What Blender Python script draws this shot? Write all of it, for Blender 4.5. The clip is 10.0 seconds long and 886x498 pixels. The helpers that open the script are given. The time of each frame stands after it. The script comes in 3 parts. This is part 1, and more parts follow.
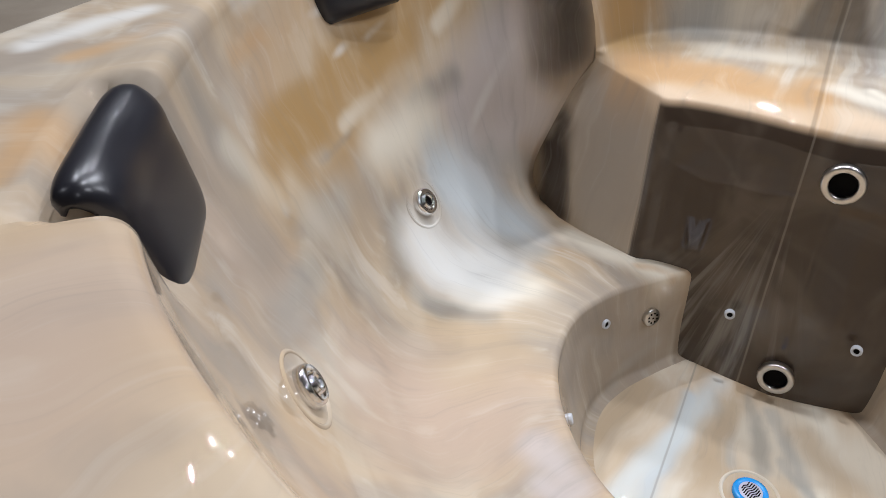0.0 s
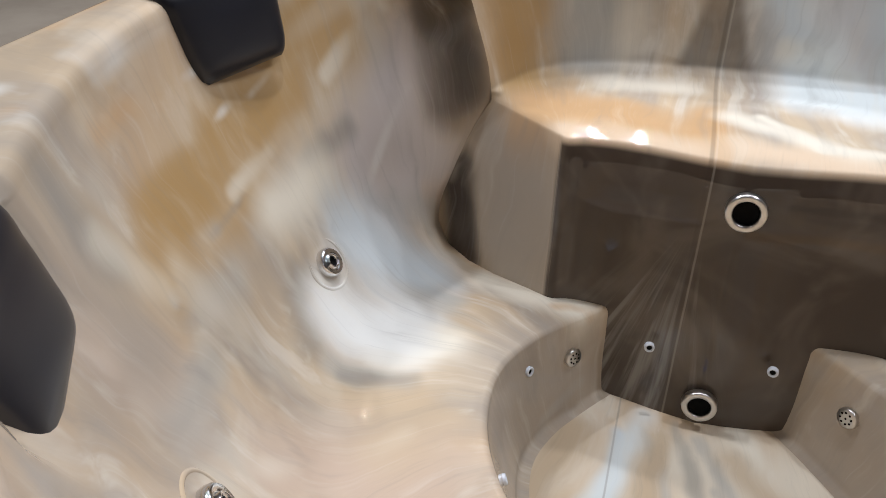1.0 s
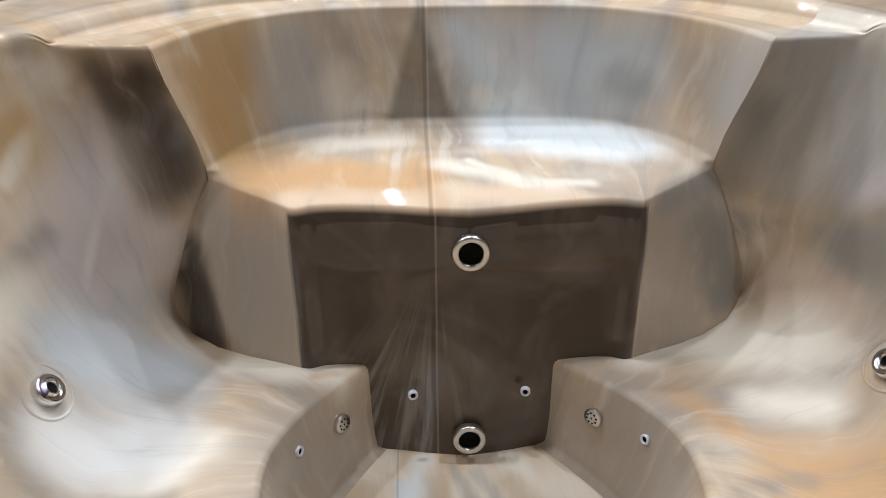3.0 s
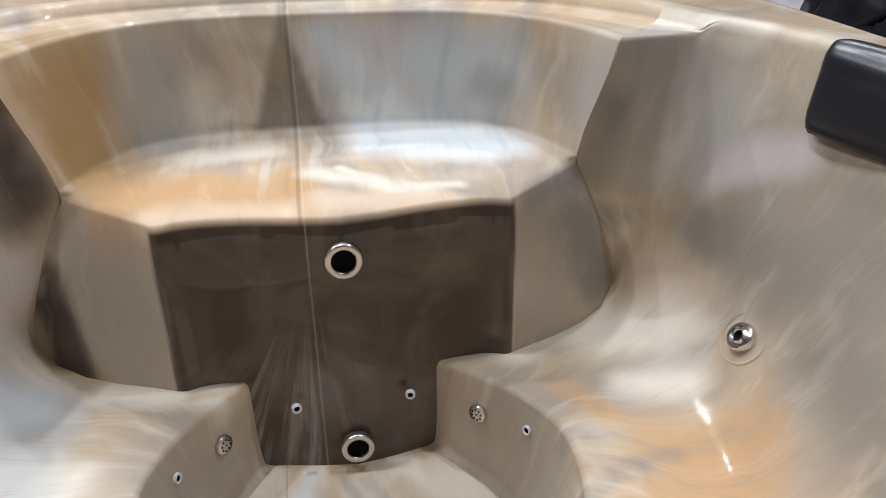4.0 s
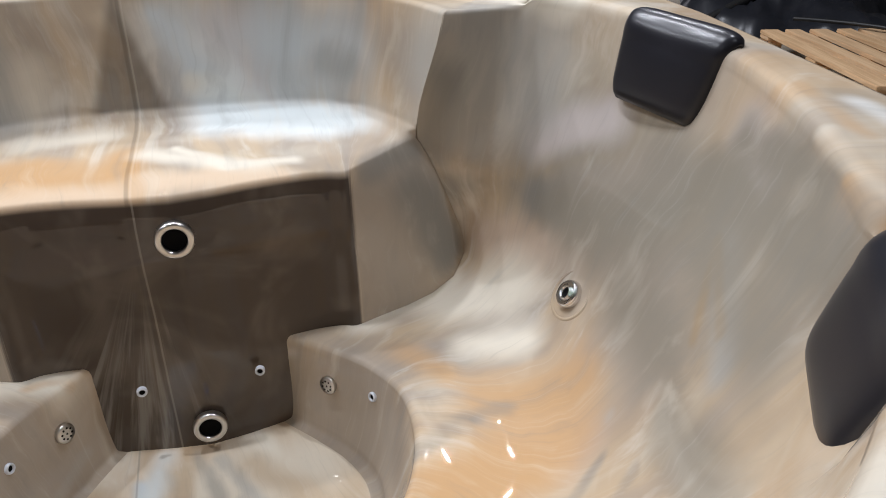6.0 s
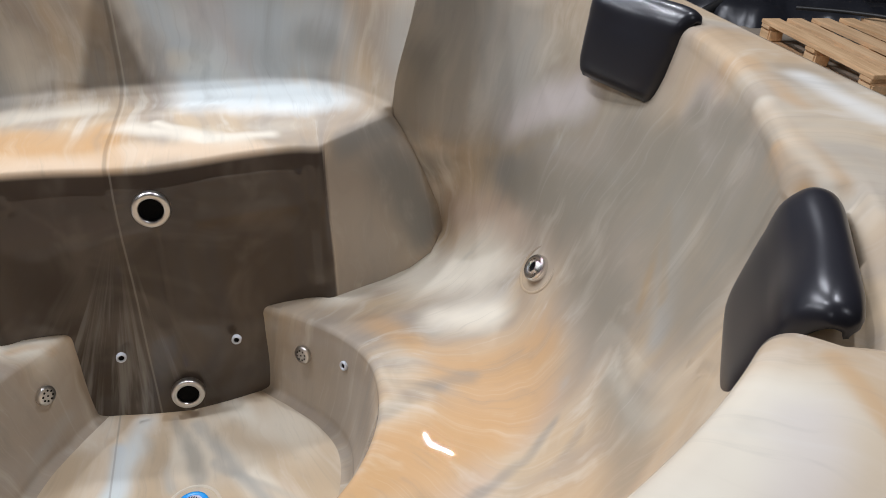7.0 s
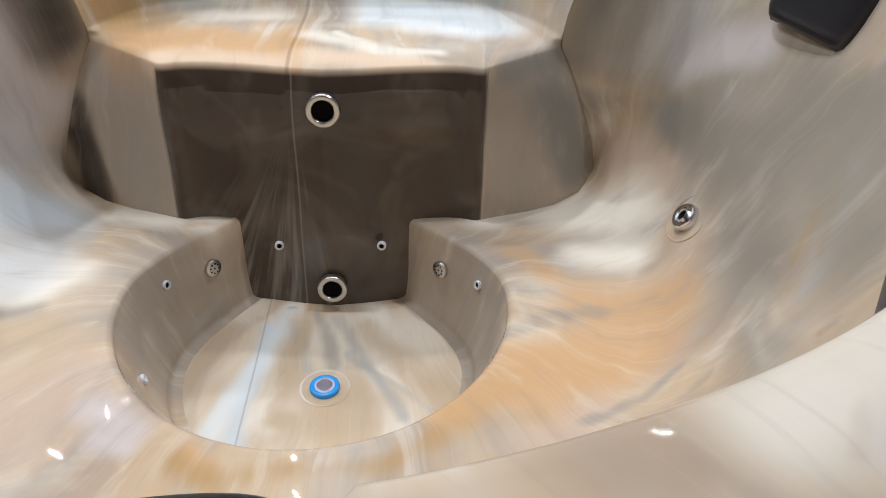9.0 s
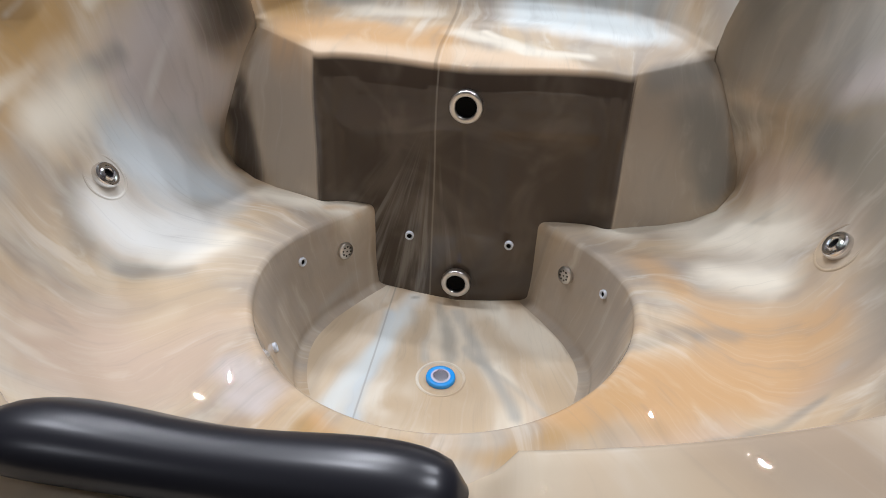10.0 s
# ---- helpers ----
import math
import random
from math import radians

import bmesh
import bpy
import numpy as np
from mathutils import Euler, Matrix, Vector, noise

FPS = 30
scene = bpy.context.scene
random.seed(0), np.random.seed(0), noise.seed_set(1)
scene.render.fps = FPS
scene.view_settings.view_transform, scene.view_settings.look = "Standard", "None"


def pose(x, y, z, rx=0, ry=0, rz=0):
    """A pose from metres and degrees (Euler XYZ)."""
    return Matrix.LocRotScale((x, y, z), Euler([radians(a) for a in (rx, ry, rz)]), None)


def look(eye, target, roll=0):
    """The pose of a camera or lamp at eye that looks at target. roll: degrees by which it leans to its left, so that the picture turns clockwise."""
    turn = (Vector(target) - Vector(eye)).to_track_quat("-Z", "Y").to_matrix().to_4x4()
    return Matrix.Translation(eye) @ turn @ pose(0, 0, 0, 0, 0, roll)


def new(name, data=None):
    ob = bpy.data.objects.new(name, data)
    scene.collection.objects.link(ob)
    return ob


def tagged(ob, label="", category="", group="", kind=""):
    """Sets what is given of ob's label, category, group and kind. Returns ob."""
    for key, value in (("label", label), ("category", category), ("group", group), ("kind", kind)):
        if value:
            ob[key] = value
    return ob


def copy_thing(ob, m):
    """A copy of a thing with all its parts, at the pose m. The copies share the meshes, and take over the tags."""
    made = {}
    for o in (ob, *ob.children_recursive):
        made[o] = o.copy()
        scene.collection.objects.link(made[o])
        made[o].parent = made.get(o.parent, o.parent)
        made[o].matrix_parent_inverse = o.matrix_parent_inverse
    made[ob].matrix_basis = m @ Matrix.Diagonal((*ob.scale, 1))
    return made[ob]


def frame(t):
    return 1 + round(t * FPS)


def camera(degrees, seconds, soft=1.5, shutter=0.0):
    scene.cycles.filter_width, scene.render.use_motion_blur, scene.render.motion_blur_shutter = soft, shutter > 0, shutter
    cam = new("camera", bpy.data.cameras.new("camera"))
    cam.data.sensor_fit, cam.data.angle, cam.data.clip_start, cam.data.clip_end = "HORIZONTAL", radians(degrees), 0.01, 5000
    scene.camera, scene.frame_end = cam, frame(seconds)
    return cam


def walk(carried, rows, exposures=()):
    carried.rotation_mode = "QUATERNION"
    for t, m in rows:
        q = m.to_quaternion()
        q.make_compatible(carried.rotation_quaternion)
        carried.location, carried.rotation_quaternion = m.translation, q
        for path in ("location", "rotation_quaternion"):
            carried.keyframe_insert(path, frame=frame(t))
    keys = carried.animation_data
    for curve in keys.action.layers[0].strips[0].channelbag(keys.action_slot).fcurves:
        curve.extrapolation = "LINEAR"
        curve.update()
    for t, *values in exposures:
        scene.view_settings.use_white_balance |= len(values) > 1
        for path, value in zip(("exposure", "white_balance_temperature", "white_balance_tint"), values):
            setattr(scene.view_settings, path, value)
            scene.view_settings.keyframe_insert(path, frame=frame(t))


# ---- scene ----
cam = camera(64.3, 10.0, 0.9)
PATH = [
    (0, (-0.11, -0.836, 1.126), (-0.888, 0.6, -0.029), -0.7),
    (0.5, (-0.141, -0.795, 1.13), (-0.807, 0.713, -0.004), -0.5),
    (1, (-0.158, -0.749, 1.141), (-0.704, 0.825, 0.034), -0.7),
    (1.5, (-0.151, -0.719, 1.156), (-0.569, 0.916, 0.083), -1.0),
    (2, (-0.136, -0.702, 1.17), (-0.403, 0.98, 0.122), -1.1),
    (2.5, (-0.125, -0.7, 1.174), (-0.214, 1.017, 0.152), -0.6),
    (4, (-0.04, -0.71, 1.178), (0.3, 0.99, 0.181), 0.5),
    (4.5, (-0.001, -0.723, 1.178), (0.428, 0.954, 0.177), 0.7),
    (5, (0.05, -0.744, 1.173), (0.522, 0.921, 0.17), 0.6),
    (5.5, (0.084, -0.769, 1.167), (0.592, 0.881, 0.157), 0.8),
    (6, (0.132, -0.803, 1.163), (0.657, 0.836, 0.145), 0.9),
    (6.2, (0.161, -0.822, 1.164), (0.673, 0.818, 0.14), 0.7),
    (7.5, (0.202, -0.892, 1.136), (0.668, 0.739, 0.077), 1.8),
    (8, (0.207, -0.908, 1.12), (0.581, 0.726, 0.028), 2.0),
    (8.5, (0.197, -0.924, 1.109), (0.443, 0.717, -0.008), 2.2),
    (9, (0.175, -0.933, 1.11), (0.279, 0.701, -0.038), 2.2),
    (9.5, (0.17, -0.95, 1.095), (0.098, 0.693, -0.043), 1.8),
    (10, (0.138, -0.952, 1.098), (-0.07, 0.678, -0.041), 1.7),
]
walk(cam, [(t, look(eye, target, roll)) for t, eye, target, roll in PATH])

# ---- world and light ----
world = bpy.data.worlds.new("world")
scene.world = world
world.use_nodes = True
world.node_tree.nodes["Background"].inputs[0].default_value = (0.75, 0.82, 0.9, 1)
world.node_tree.nodes["Background"].inputs[1].default_value = 0.21

for x, rows in ((-2.55, (-2.4, 0.82, 2.2, 3.6)), (-0.5, (0.9, 2.2, 3.0, 3.8)), (1.7, (-2.4, 0.5, 2.75, 3.7))):
    for y in rows:
        lamp = new("ceiling_lamp", bpy.data.lights.new("ceiling_lamp", "AREA"))
        lamp.data.shape, lamp.data.size, lamp.data.size_y = "RECTANGLE", 0.010, 0.16
        lamp.data.energy, lamp.data.color = (12 if y < 0 else 41), (0.95, 0.985, 1.09)
        lamp.matrix_world = pose(x, y, 4.05, 0, 0, 20)


# ---- materials ----
def material(name, base=(0.5, 0.5, 0.5), rough=0.5, metal=0.0, coat=0.0):
    m = bpy.data.materials.new(name)
    m.use_nodes = True
    b = m.node_tree.nodes["Principled BSDF"]
    b.inputs["Base Color"].default_value = (*base, 1)
    b.inputs["Roughness"].default_value = rough
    b.inputs["Metallic"].default_value = metal
    b.inputs["Coat Weight"].default_value = coat
    b.inputs["Coat Roughness"].default_value = 0.03
    return m


class Nodes:
    """Short forms for wiring a material's nodes."""

    def __init__(self, m, tree=None):
        self.t = tree or m.node_tree
        self.bsdf = None if tree else self.t.nodes["Principled BSDF"]

    def put(self, socket, value):
        if hasattr(value, "links"):
            self.t.links.new(value, socket)
        else:
            socket.default_value = value

    def math(self, op, a, b=0.0, c=0.0, clamp=False):
        n = self.t.nodes.new("ShaderNodeMath")
        n.operation, n.use_clamp = op, clamp
        for s, v in zip(n.inputs, (a, b, c)):
            self.put(s, v)
        return n.outputs[0]

    def vec(self, op, a, b=(0, 0, 0), scale=1.0):
        n = self.t.nodes.new("ShaderNodeVectorMath")
        n.operation = op
        self.put(n.inputs[0], a)
        self.put(n.inputs[1], b)
        n.inputs[3].default_value = scale
        return n.outputs["Value"] if op in ("DISTANCE", "LENGTH", "DOT_PRODUCT") else n.outputs["Vector"]

    def noise(self, vector, scale, detail=3.0, rough=0.5, distortion=0.0, colour=False):
        n = self.t.nodes.new("ShaderNodeTexNoise")
        self.put(n.inputs["Vector"], vector)
        n.inputs["Scale"].default_value = scale
        n.inputs["Detail"].default_value = detail
        n.inputs["Roughness"].default_value = rough
        n.inputs["Distortion"].default_value = distortion
        return n.outputs["Color" if colour else "Fac"]

    def spread(self, value):
        n = self.t.nodes.new("ShaderNodeCombineXYZ")
        for i in range(3):
            self.put(n.inputs[i], value)
        return n.outputs[0]

    def ramp(self, fac, lo, hi, smooth=True):
        n = self.t.nodes.new("ShaderNodeMapRange")
        n.interpolation_type = "SMOOTHSTEP" if smooth else "LINEAR"
        self.put(n.inputs["Value"], fac)
        self.put(n.inputs["From Min"], lo)
        self.put(n.inputs["From Max"], hi)
        return n.outputs[0]

    def mix(self, fac, a, b, blend="MIX"):
        n = self.t.nodes.new("ShaderNodeMix")
        n.data_type, n.blend_type = "RGBA", blend
        self.put(n.inputs[0], fac)
        for s, v in ((n.inputs[6], a), (n.inputs[7], b)):
            self.put(s, v if hasattr(v, "links") else (*v, 1))
        return n.outputs[2]

    def bump(self, height, strength, distance=0.002):
        n = self.t.nodes.new("ShaderNodeBump")
        n.inputs["Strength"].default_value = strength
        n.inputs["Distance"].default_value = distance
        self.put(n.inputs["Height"], height)
        self.put(self.bsdf.inputs["Normal"], n.outputs[0])

    def source(self, kind, output):
        return self.t.nodes.new(kind).outputs[output]


CREAM = (0.76, 0.70, 0.58)
TAN = (0.54, 0.42, 0.285)
ORANGE = (0.56, 0.352, 0.18)
GREY = (0.43, 0.415, 0.375)
BLUE = (0.58, 0.63, 0.645)
# Brown of the wedge and seam; also paints shade on and by the bench
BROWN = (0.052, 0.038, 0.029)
TAUPE = (0.38, 0.325, 0.265)
WHITE = (0.80, 0.80, 0.76)
PINK = (0.53, 0.41, 0.315)
OCHRE = (0.43, 0.275, 0.12)
LILAC = (0.60, 0.55, 0.53)
ICE = (0.70, 0.75, 0.74)
PEACH = (0.72, 0.56, 0.40)
# Grey-olive of the right wall, darkened to hold part of its shade
SHADED_OLIVE = (0.29, 0.262, 0.21)
SLATE = (0.26, 0.25, 0.225)

# The sheet's swirls, with some painted shade, each drawn out from one place to another: ends, radius, colour, strength
SHELL, BENCH, WELL = [], [], []


def streak(sheet_of, a, b, radius, tint, amount):
    sheet_of.append((a, b, radius, tint, amount))


# Taupe on the footwell walls and bench sides paints in their shade
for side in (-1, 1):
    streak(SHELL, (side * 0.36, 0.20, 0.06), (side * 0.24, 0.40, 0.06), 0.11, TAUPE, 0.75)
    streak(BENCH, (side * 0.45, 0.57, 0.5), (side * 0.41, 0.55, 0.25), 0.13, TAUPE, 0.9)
streak(SHELL, (-0.93, 0.30, 0.80), (-0.88, -0.05, 0.62), 0.12, ORANGE, 0.55)
streak(SHELL, (0.90, -0.15, 0.56), (0.84, 0.45, 0.60), 0.15, SHADED_OLIVE, 0.7)
streak(SHELL, (-0.88, 0.45, 0.72), (-0.82, -0.05, 0.55), 0.12, TAN, 0.6)
streak(SHELL, (-0.85, 0.49, 0.79), (-0.86, 0.10, 0.66), 0.094, TAN, 0.7)
streak(SHELL, (-0.83, 0.18, 0.57), (-0.80, -0.04, 0.61), 0.066, OCHRE, 0.6)
streak(SHELL, (-0.85, 0.18, 0.62), (-0.81, 0.52, 0.71), 0.046, OCHRE, 0.55)
streak(SHELL, (-0.77, 0.63, 0.80), (-0.87, 0.29, 0.68), 0.023, CREAM, 0.6)
streak(SHELL, (-0.66, 0.63, 0.68), (-0.76, 0.47, 0.49), 0.070, LILAC, 0.9)
streak(SHELL, (-0.66, 0.61, 0.43), (-0.73, 0.46, 0.37), 0.069, LILAC, 0.7)
streak(SHELL, (-0.78, 0.46, 0.55), (-0.80, 0.34, 0.52), 0.023, SLATE, 0.55)
streak(SHELL, (-0.80, 0.18, 0.50), (-0.79, 0.33, 0.48), 0.052, CREAM, 0.9)
# Brown by the left ridge puts the wall's shading into the colour
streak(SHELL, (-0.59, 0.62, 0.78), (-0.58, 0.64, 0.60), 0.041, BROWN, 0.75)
streak(SHELL, (-0.69, 0.64, 0.80), (-0.66, 0.63, 0.74), 0.026, BROWN, 0.5)
streak(SHELL, (-0.74, 0.37, 0.36), (-0.62, 0.41, 0.25), 0.079, BLUE, 0.9)
streak(SHELL, (-0.59, 0.32, 0.24), (-0.54, 0.36, 0.23), 0.042, GREY, 0.6)
streak(SHELL, (-0.68, 0.19, 0.28), (-0.59, 0.25, 0.23), 0.069, WHITE, 0.92)
streak(SHELL, (-0.58, 0.15, 0.23), (-0.49, 0.24, 0.23), 0.041, CREAM, 0.85)
# A shadow beside the left jet, painted as a slate stroke
streak(SHELL, (-0.75, 0.16, 0.38), (-0.70, 0.07, 0.32), 0.033, SLATE, 0.55)
streak(SHELL, (-0.66, 0.06, 0.28), (-0.53, 0.10, 0.23), 0.023, GREY, 0.6)
streak(SHELL, (-0.77, 0.01, 0.50), (-0.74, -0.14, 0.56), 0.040, GREY, 0.6)
streak(SHELL, (-0.69, -0.32, 0.64), (-0.67, -0.28, 0.56), 0.077, PINK, 0.6)
streak(SHELL, (-0.58, 0.05, 0.24), (-0.44, 0.06, 0.23), 0.034, TAN, 0.6)
streak(SHELL, (-0.49, 0.49, 0.21), (-0.27, 0.43, 0.22), 0.032, CREAM, 0.8)
streak(SHELL, (-0.31, 0.43, 0.22), (-0.24, 0.44, 0.21), 0.012, ORANGE, 0.5)
streak(SHELL, (-0.52, -0.63, 0.82), (-0.46, -0.70, 0.82), 0.070, PINK, 0.75)
streak(SHELL, (-0.72, -0.48, 0.83), (-0.77, -0.48, 0.83), 0.038, ORANGE, 0.65)
streak(SHELL, (-0.95, -0.32, 0.84), (-0.91, -0.17, 0.85), 0.020, WHITE, 0.65)
streak(SHELL, (-0.87, -0.33, 0.84), (-0.84, -0.21, 0.84), 0.017, ORANGE, 0.6)
streak(SHELL, (-0.79, -0.25, 0.80), (-0.76, -0.23, 0.70), 0.035, SLATE, 0.45)
streak(SHELL, (-0.69, -0.28, 0.61), (-0.73, -0.27, 0.68), 0.057, TAUPE, 0.7)
streak(SHELL, (-0.82, 0.10, 0.58), (-0.76, -0.14, 0.60), 0.059, OCHRE, 0.6)
streak(SHELL, (-0.84, 0.32, 0.61), (-0.79, -0.03, 0.56), 0.028, TAN, 0.6)
streak(SHELL, (-0.53, -0.53, 0.73), (-0.53, -0.48, 0.60), 0.037, TAUPE, 0.8)
streak(SHELL, (-0.70, -0.16, 0.48), (-0.63, -0.32, 0.53), 0.033, GREY, 0.6)
streak(SHELL, (-0.56, -0.17, 0.28), (-0.43, -0.10, 0.23), 0.109, PINK, 0.8)
streak(SHELL, (-0.60, -0.25, 0.38), (-0.48, -0.00, 0.23), 0.015, CREAM, 0.55)
streak(SHELL, (-0.63, 0.06, 0.26), (-0.51, 0.13, 0.23), 0.017, SLATE, 0.5)
streak(SHELL, (0.72, 0.63, 0.77), (0.66, 0.63, 0.70), 0.127, GREY, 0.9)
streak(SHELL, (0.78, 0.52, 0.60), (0.85, 0.38, 0.68), 0.044, LILAC, 0.75)
streak(SHELL, (0.77, 0.46, 0.48), (0.82, 0.33, 0.57), 0.027, SLATE, 0.5)
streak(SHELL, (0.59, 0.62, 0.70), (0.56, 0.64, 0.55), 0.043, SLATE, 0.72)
streak(SHELL, (0.67, 0.58, 0.34), (0.78, 0.30, 0.42), 0.043, PINK, 0.75)
streak(SHELL, (0.56, 0.49, 0.22), (0.67, 0.41, 0.28), 0.071, CREAM, 0.9)
streak(SHELL, (0.36, 0.46, 0.22), (0.59, 0.58, 0.23), 0.034, CREAM, 0.9)
streak(SHELL, (0.41, 0.33, 0.23), (0.48, 0.25, 0.23), 0.037, ORANGE, 0.65)
streak(SHELL, (0.54, 0.14, 0.23), (0.68, 0.07, 0.30), 0.061, ORANGE, 0.75)
streak(SHELL, (0.60, 0.01, 0.25), (0.62, -0.07, 0.28), 0.049, PINK, 0.75)
streak(SHELL, (0.72, -0.06, 0.43), (0.80, 0.17, 0.51), 0.090, TAUPE, 0.9)
streak(SHELL, (0.80, 0.35, 0.50), (0.85, 0.19, 0.64), 0.057, TAUPE, 0.8)
streak(SHELL, (0.74, -0.12, 0.54), (0.82, -0.02, 0.64), 0.011, OCHRE, 0.4)
streak(SHELL, (0.71, -0.22, 0.58), (0.83, -0.03, 0.66), 0.028, GREY, 0.75)
streak(SHELL, (0.89, 0.04, 0.79), (0.86, -0.04, 0.75), 0.047, LILAC, 0.6)
streak(SHELL, (0.73, 0.74, 0.85), (0.86, 0.57, 0.87), 0.026, CREAM, 0.85)
streak(SHELL, (0.39, -0.03, 0.23), (0.60, -0.04, 0.26), 0.057, ORANGE, 0.75)
streak(SHELL, (0.38, 0.05, 0.23), (0.51, 0.10, 0.23), 0.013, SLATE, 0.5)
streak(SHELL, (0.51, 0.10, 0.23), (0.66, -0.06, 0.33), 0.012, GREY, 0.45)
streak(SHELL, (0.43, -0.18, 0.24), (0.64, -0.20, 0.40), 0.011, SLATE, 0.4)
streak(SHELL, (0.25, -0.14, 0.24), (0.34, -0.08, 0.24), 0.038, ORANGE, 0.8)
streak(SHELL, (0.50, -0.14, 0.24), (0.39, -0.19, 0.24), 0.038, PINK, 0.75)
streak(SHELL, (0.74, -0.16, 0.59), (0.82, -0.02, 0.64), 0.010, OCHRE, 0.4)
streak(SHELL, (0.40, -0.67, 0.82), (0.53, -0.58, 0.82), 0.035, CREAM, 0.9)
streak(SHELL, (0.47, -0.61, 0.82), (0.43, -0.69, 0.82), 0.006, PINK, 0.8)
streak(SHELL, (0.53, -0.60, 0.82), (0.46, -0.69, 0.82), 0.020, LILAC, 0.45)
streak(SHELL, (0.59, -0.56, 0.83), (0.57, -0.65, 0.82), 0.007, ORANGE, 0.5)
streak(SHELL, (0.86, -0.14, 0.84), (0.79, -0.34, 0.84), 0.015, ORANGE, 0.75)
streak(SHELL, (0.86, -0.25, 0.84), (0.84, -0.35, 0.84), 0.010, ORANGE, 0.85)
streak(SHELL, (0.97, -0.07, 0.85), (0.96, -0.22, 0.84), 0.021, WHITE, 0.8)
streak(SHELL, (0.94, 0.03, 0.86), (0.89, -0.17, 0.85), 0.014, ORANGE, 0.6)
streak(SHELL, (0.87, -0.20, 0.85), (0.83, -0.34, 0.84), 0.005, WHITE, 0.7)
streak(SHELL, (-0.13, -0.23, 0.24), (-0.11, -0.25, 0.24), 0.020, ORANGE, 0.9)
streak(SHELL, (0.16, -0.24, 0.24), (-0.05, -0.25, 0.24), 0.018, OCHRE, 0.6)
streak(SHELL, (0.43, -0.06, 0.23), (0.63, 0.05, 0.26), 0.071, ORANGE, 0.7)
streak(SHELL, (0.39, 0.07, 0.23), (0.49, 0.12, 0.23), 0.018, SLATE, 0.5)
streak(SHELL, (0.49, 0.12, 0.23), (0.58, 0.11, 0.24), 0.016, SLATE, 0.4)
streak(SHELL, (-0.24, -0.18, 0.24), (-0.32, -0.12, 0.24), 0.028, LILAC, 0.6)
streak(SHELL, (-0.51, -0.13, 0.24), (-0.52, -0.26, 0.32), 0.093, PINK, 0.8)
streak(SHELL, (-0.49, -0.02, 0.23), (-0.49, 0.05, 0.23), 0.058, TAN, 0.6)
# Footwell walls again, darkened with taupe for their shade
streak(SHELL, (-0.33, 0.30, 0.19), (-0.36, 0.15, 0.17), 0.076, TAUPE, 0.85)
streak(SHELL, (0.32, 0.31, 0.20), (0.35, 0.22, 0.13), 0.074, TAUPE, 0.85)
streak(SHELL, (-0.31, 0.26, 0.02), (-0.24, 0.41, 0.07), 0.014, GREY, 0.5)
# Brown shade painted into the deep crease left of the bench
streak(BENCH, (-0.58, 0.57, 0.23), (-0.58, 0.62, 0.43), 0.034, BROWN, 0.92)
# Left bench side, taupe laid on as shade
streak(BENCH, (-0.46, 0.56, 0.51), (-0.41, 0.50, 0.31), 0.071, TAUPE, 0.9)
streak(BENCH, (-0.50, 0.78, 0.76), (-0.50, 0.75, 0.63), 0.099, OCHRE, 0.95)
streak(BENCH, (-0.37, 0.90, 0.73), (-0.36, 0.89, 0.63), 0.075, GREY, 0.85)
streak(BENCH, (-0.28, 0.91, 0.61), (-0.27, 0.93, 0.70), 0.036, CREAM, 0.45)
streak(BENCH, (0.05, 0.95, 0.74), (0.09, 0.94, 0.66), 0.077, BLUE, 0.75)
streak(BENCH, (0.18, 0.95, 0.74), (0.20, 0.93, 0.64), 0.070, LILAC, 0.7)
streak(BENCH, (0.30, 0.93, 0.73), (0.31, 0.91, 0.65), 0.071, GREY, 0.8)
streak(BENCH, (-0.39, 0.60, 0.58), (-0.12, 0.60, 0.58), 0.072, ORANGE, 0.62)
streak(BENCH, (-0.28, 0.80, 0.57), (-0.15, 0.82, 0.57), 0.039, CREAM, 0.75)
streak(BENCH, (-0.07, 0.52, 0.57), (-0.07, 0.67, 0.58), 0.039, ORANGE, 0.8)
streak(BENCH, (-0.03, 0.68, 0.58), (0.18, 0.53, 0.57), 0.030, CREAM, 0.8)
streak(BENCH, (0.12, 0.85, 0.58), (0.34, 0.76, 0.58), 0.070, WHITE, 0.95)
streak(BENCH, (0.23, 0.85, 0.58), (0.33, 0.83, 0.58), 0.028, BLUE, 0.7)
streak(SHELL, (-0.61, 0.61, 0.29), (-0.71, 0.54, 0.36), 0.041, GREY, 0.5)
streak(BENCH, (0.25, 0.94, 0.74), (0.41, 0.87, 0.72), 0.081, BLUE, 0.75)
streak(BENCH, (0.38, 0.89, 0.69), (0.42, 0.86, 0.68), 0.036, SLATE, 0.4)
streak(BENCH, (0.06, 0.95, 0.71), (0.15, 0.92, 0.62), 0.042, WHITE, 0.4)
streak(BENCH, (0.52, 0.75, 0.75), (0.53, 0.70, 0.70), 0.062, TAUPE, 0.8)
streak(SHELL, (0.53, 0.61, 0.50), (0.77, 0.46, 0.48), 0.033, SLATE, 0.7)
# Slate stands in for shade in the crease right of the bench
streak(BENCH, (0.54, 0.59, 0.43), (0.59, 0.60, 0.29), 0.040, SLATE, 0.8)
# Right bench side, its shade put in as taupe
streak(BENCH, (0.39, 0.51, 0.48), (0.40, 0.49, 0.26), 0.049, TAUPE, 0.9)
streak(WELL, (-0.15, 0.31, 0.00), (-0.16, -0.01, 0.00), 0.020, BLUE, 0.85)
streak(WELL, (-0.23, 0.12, 0.00), (-0.25, 0.05, 0.00), 0.038, TAN, 0.6)
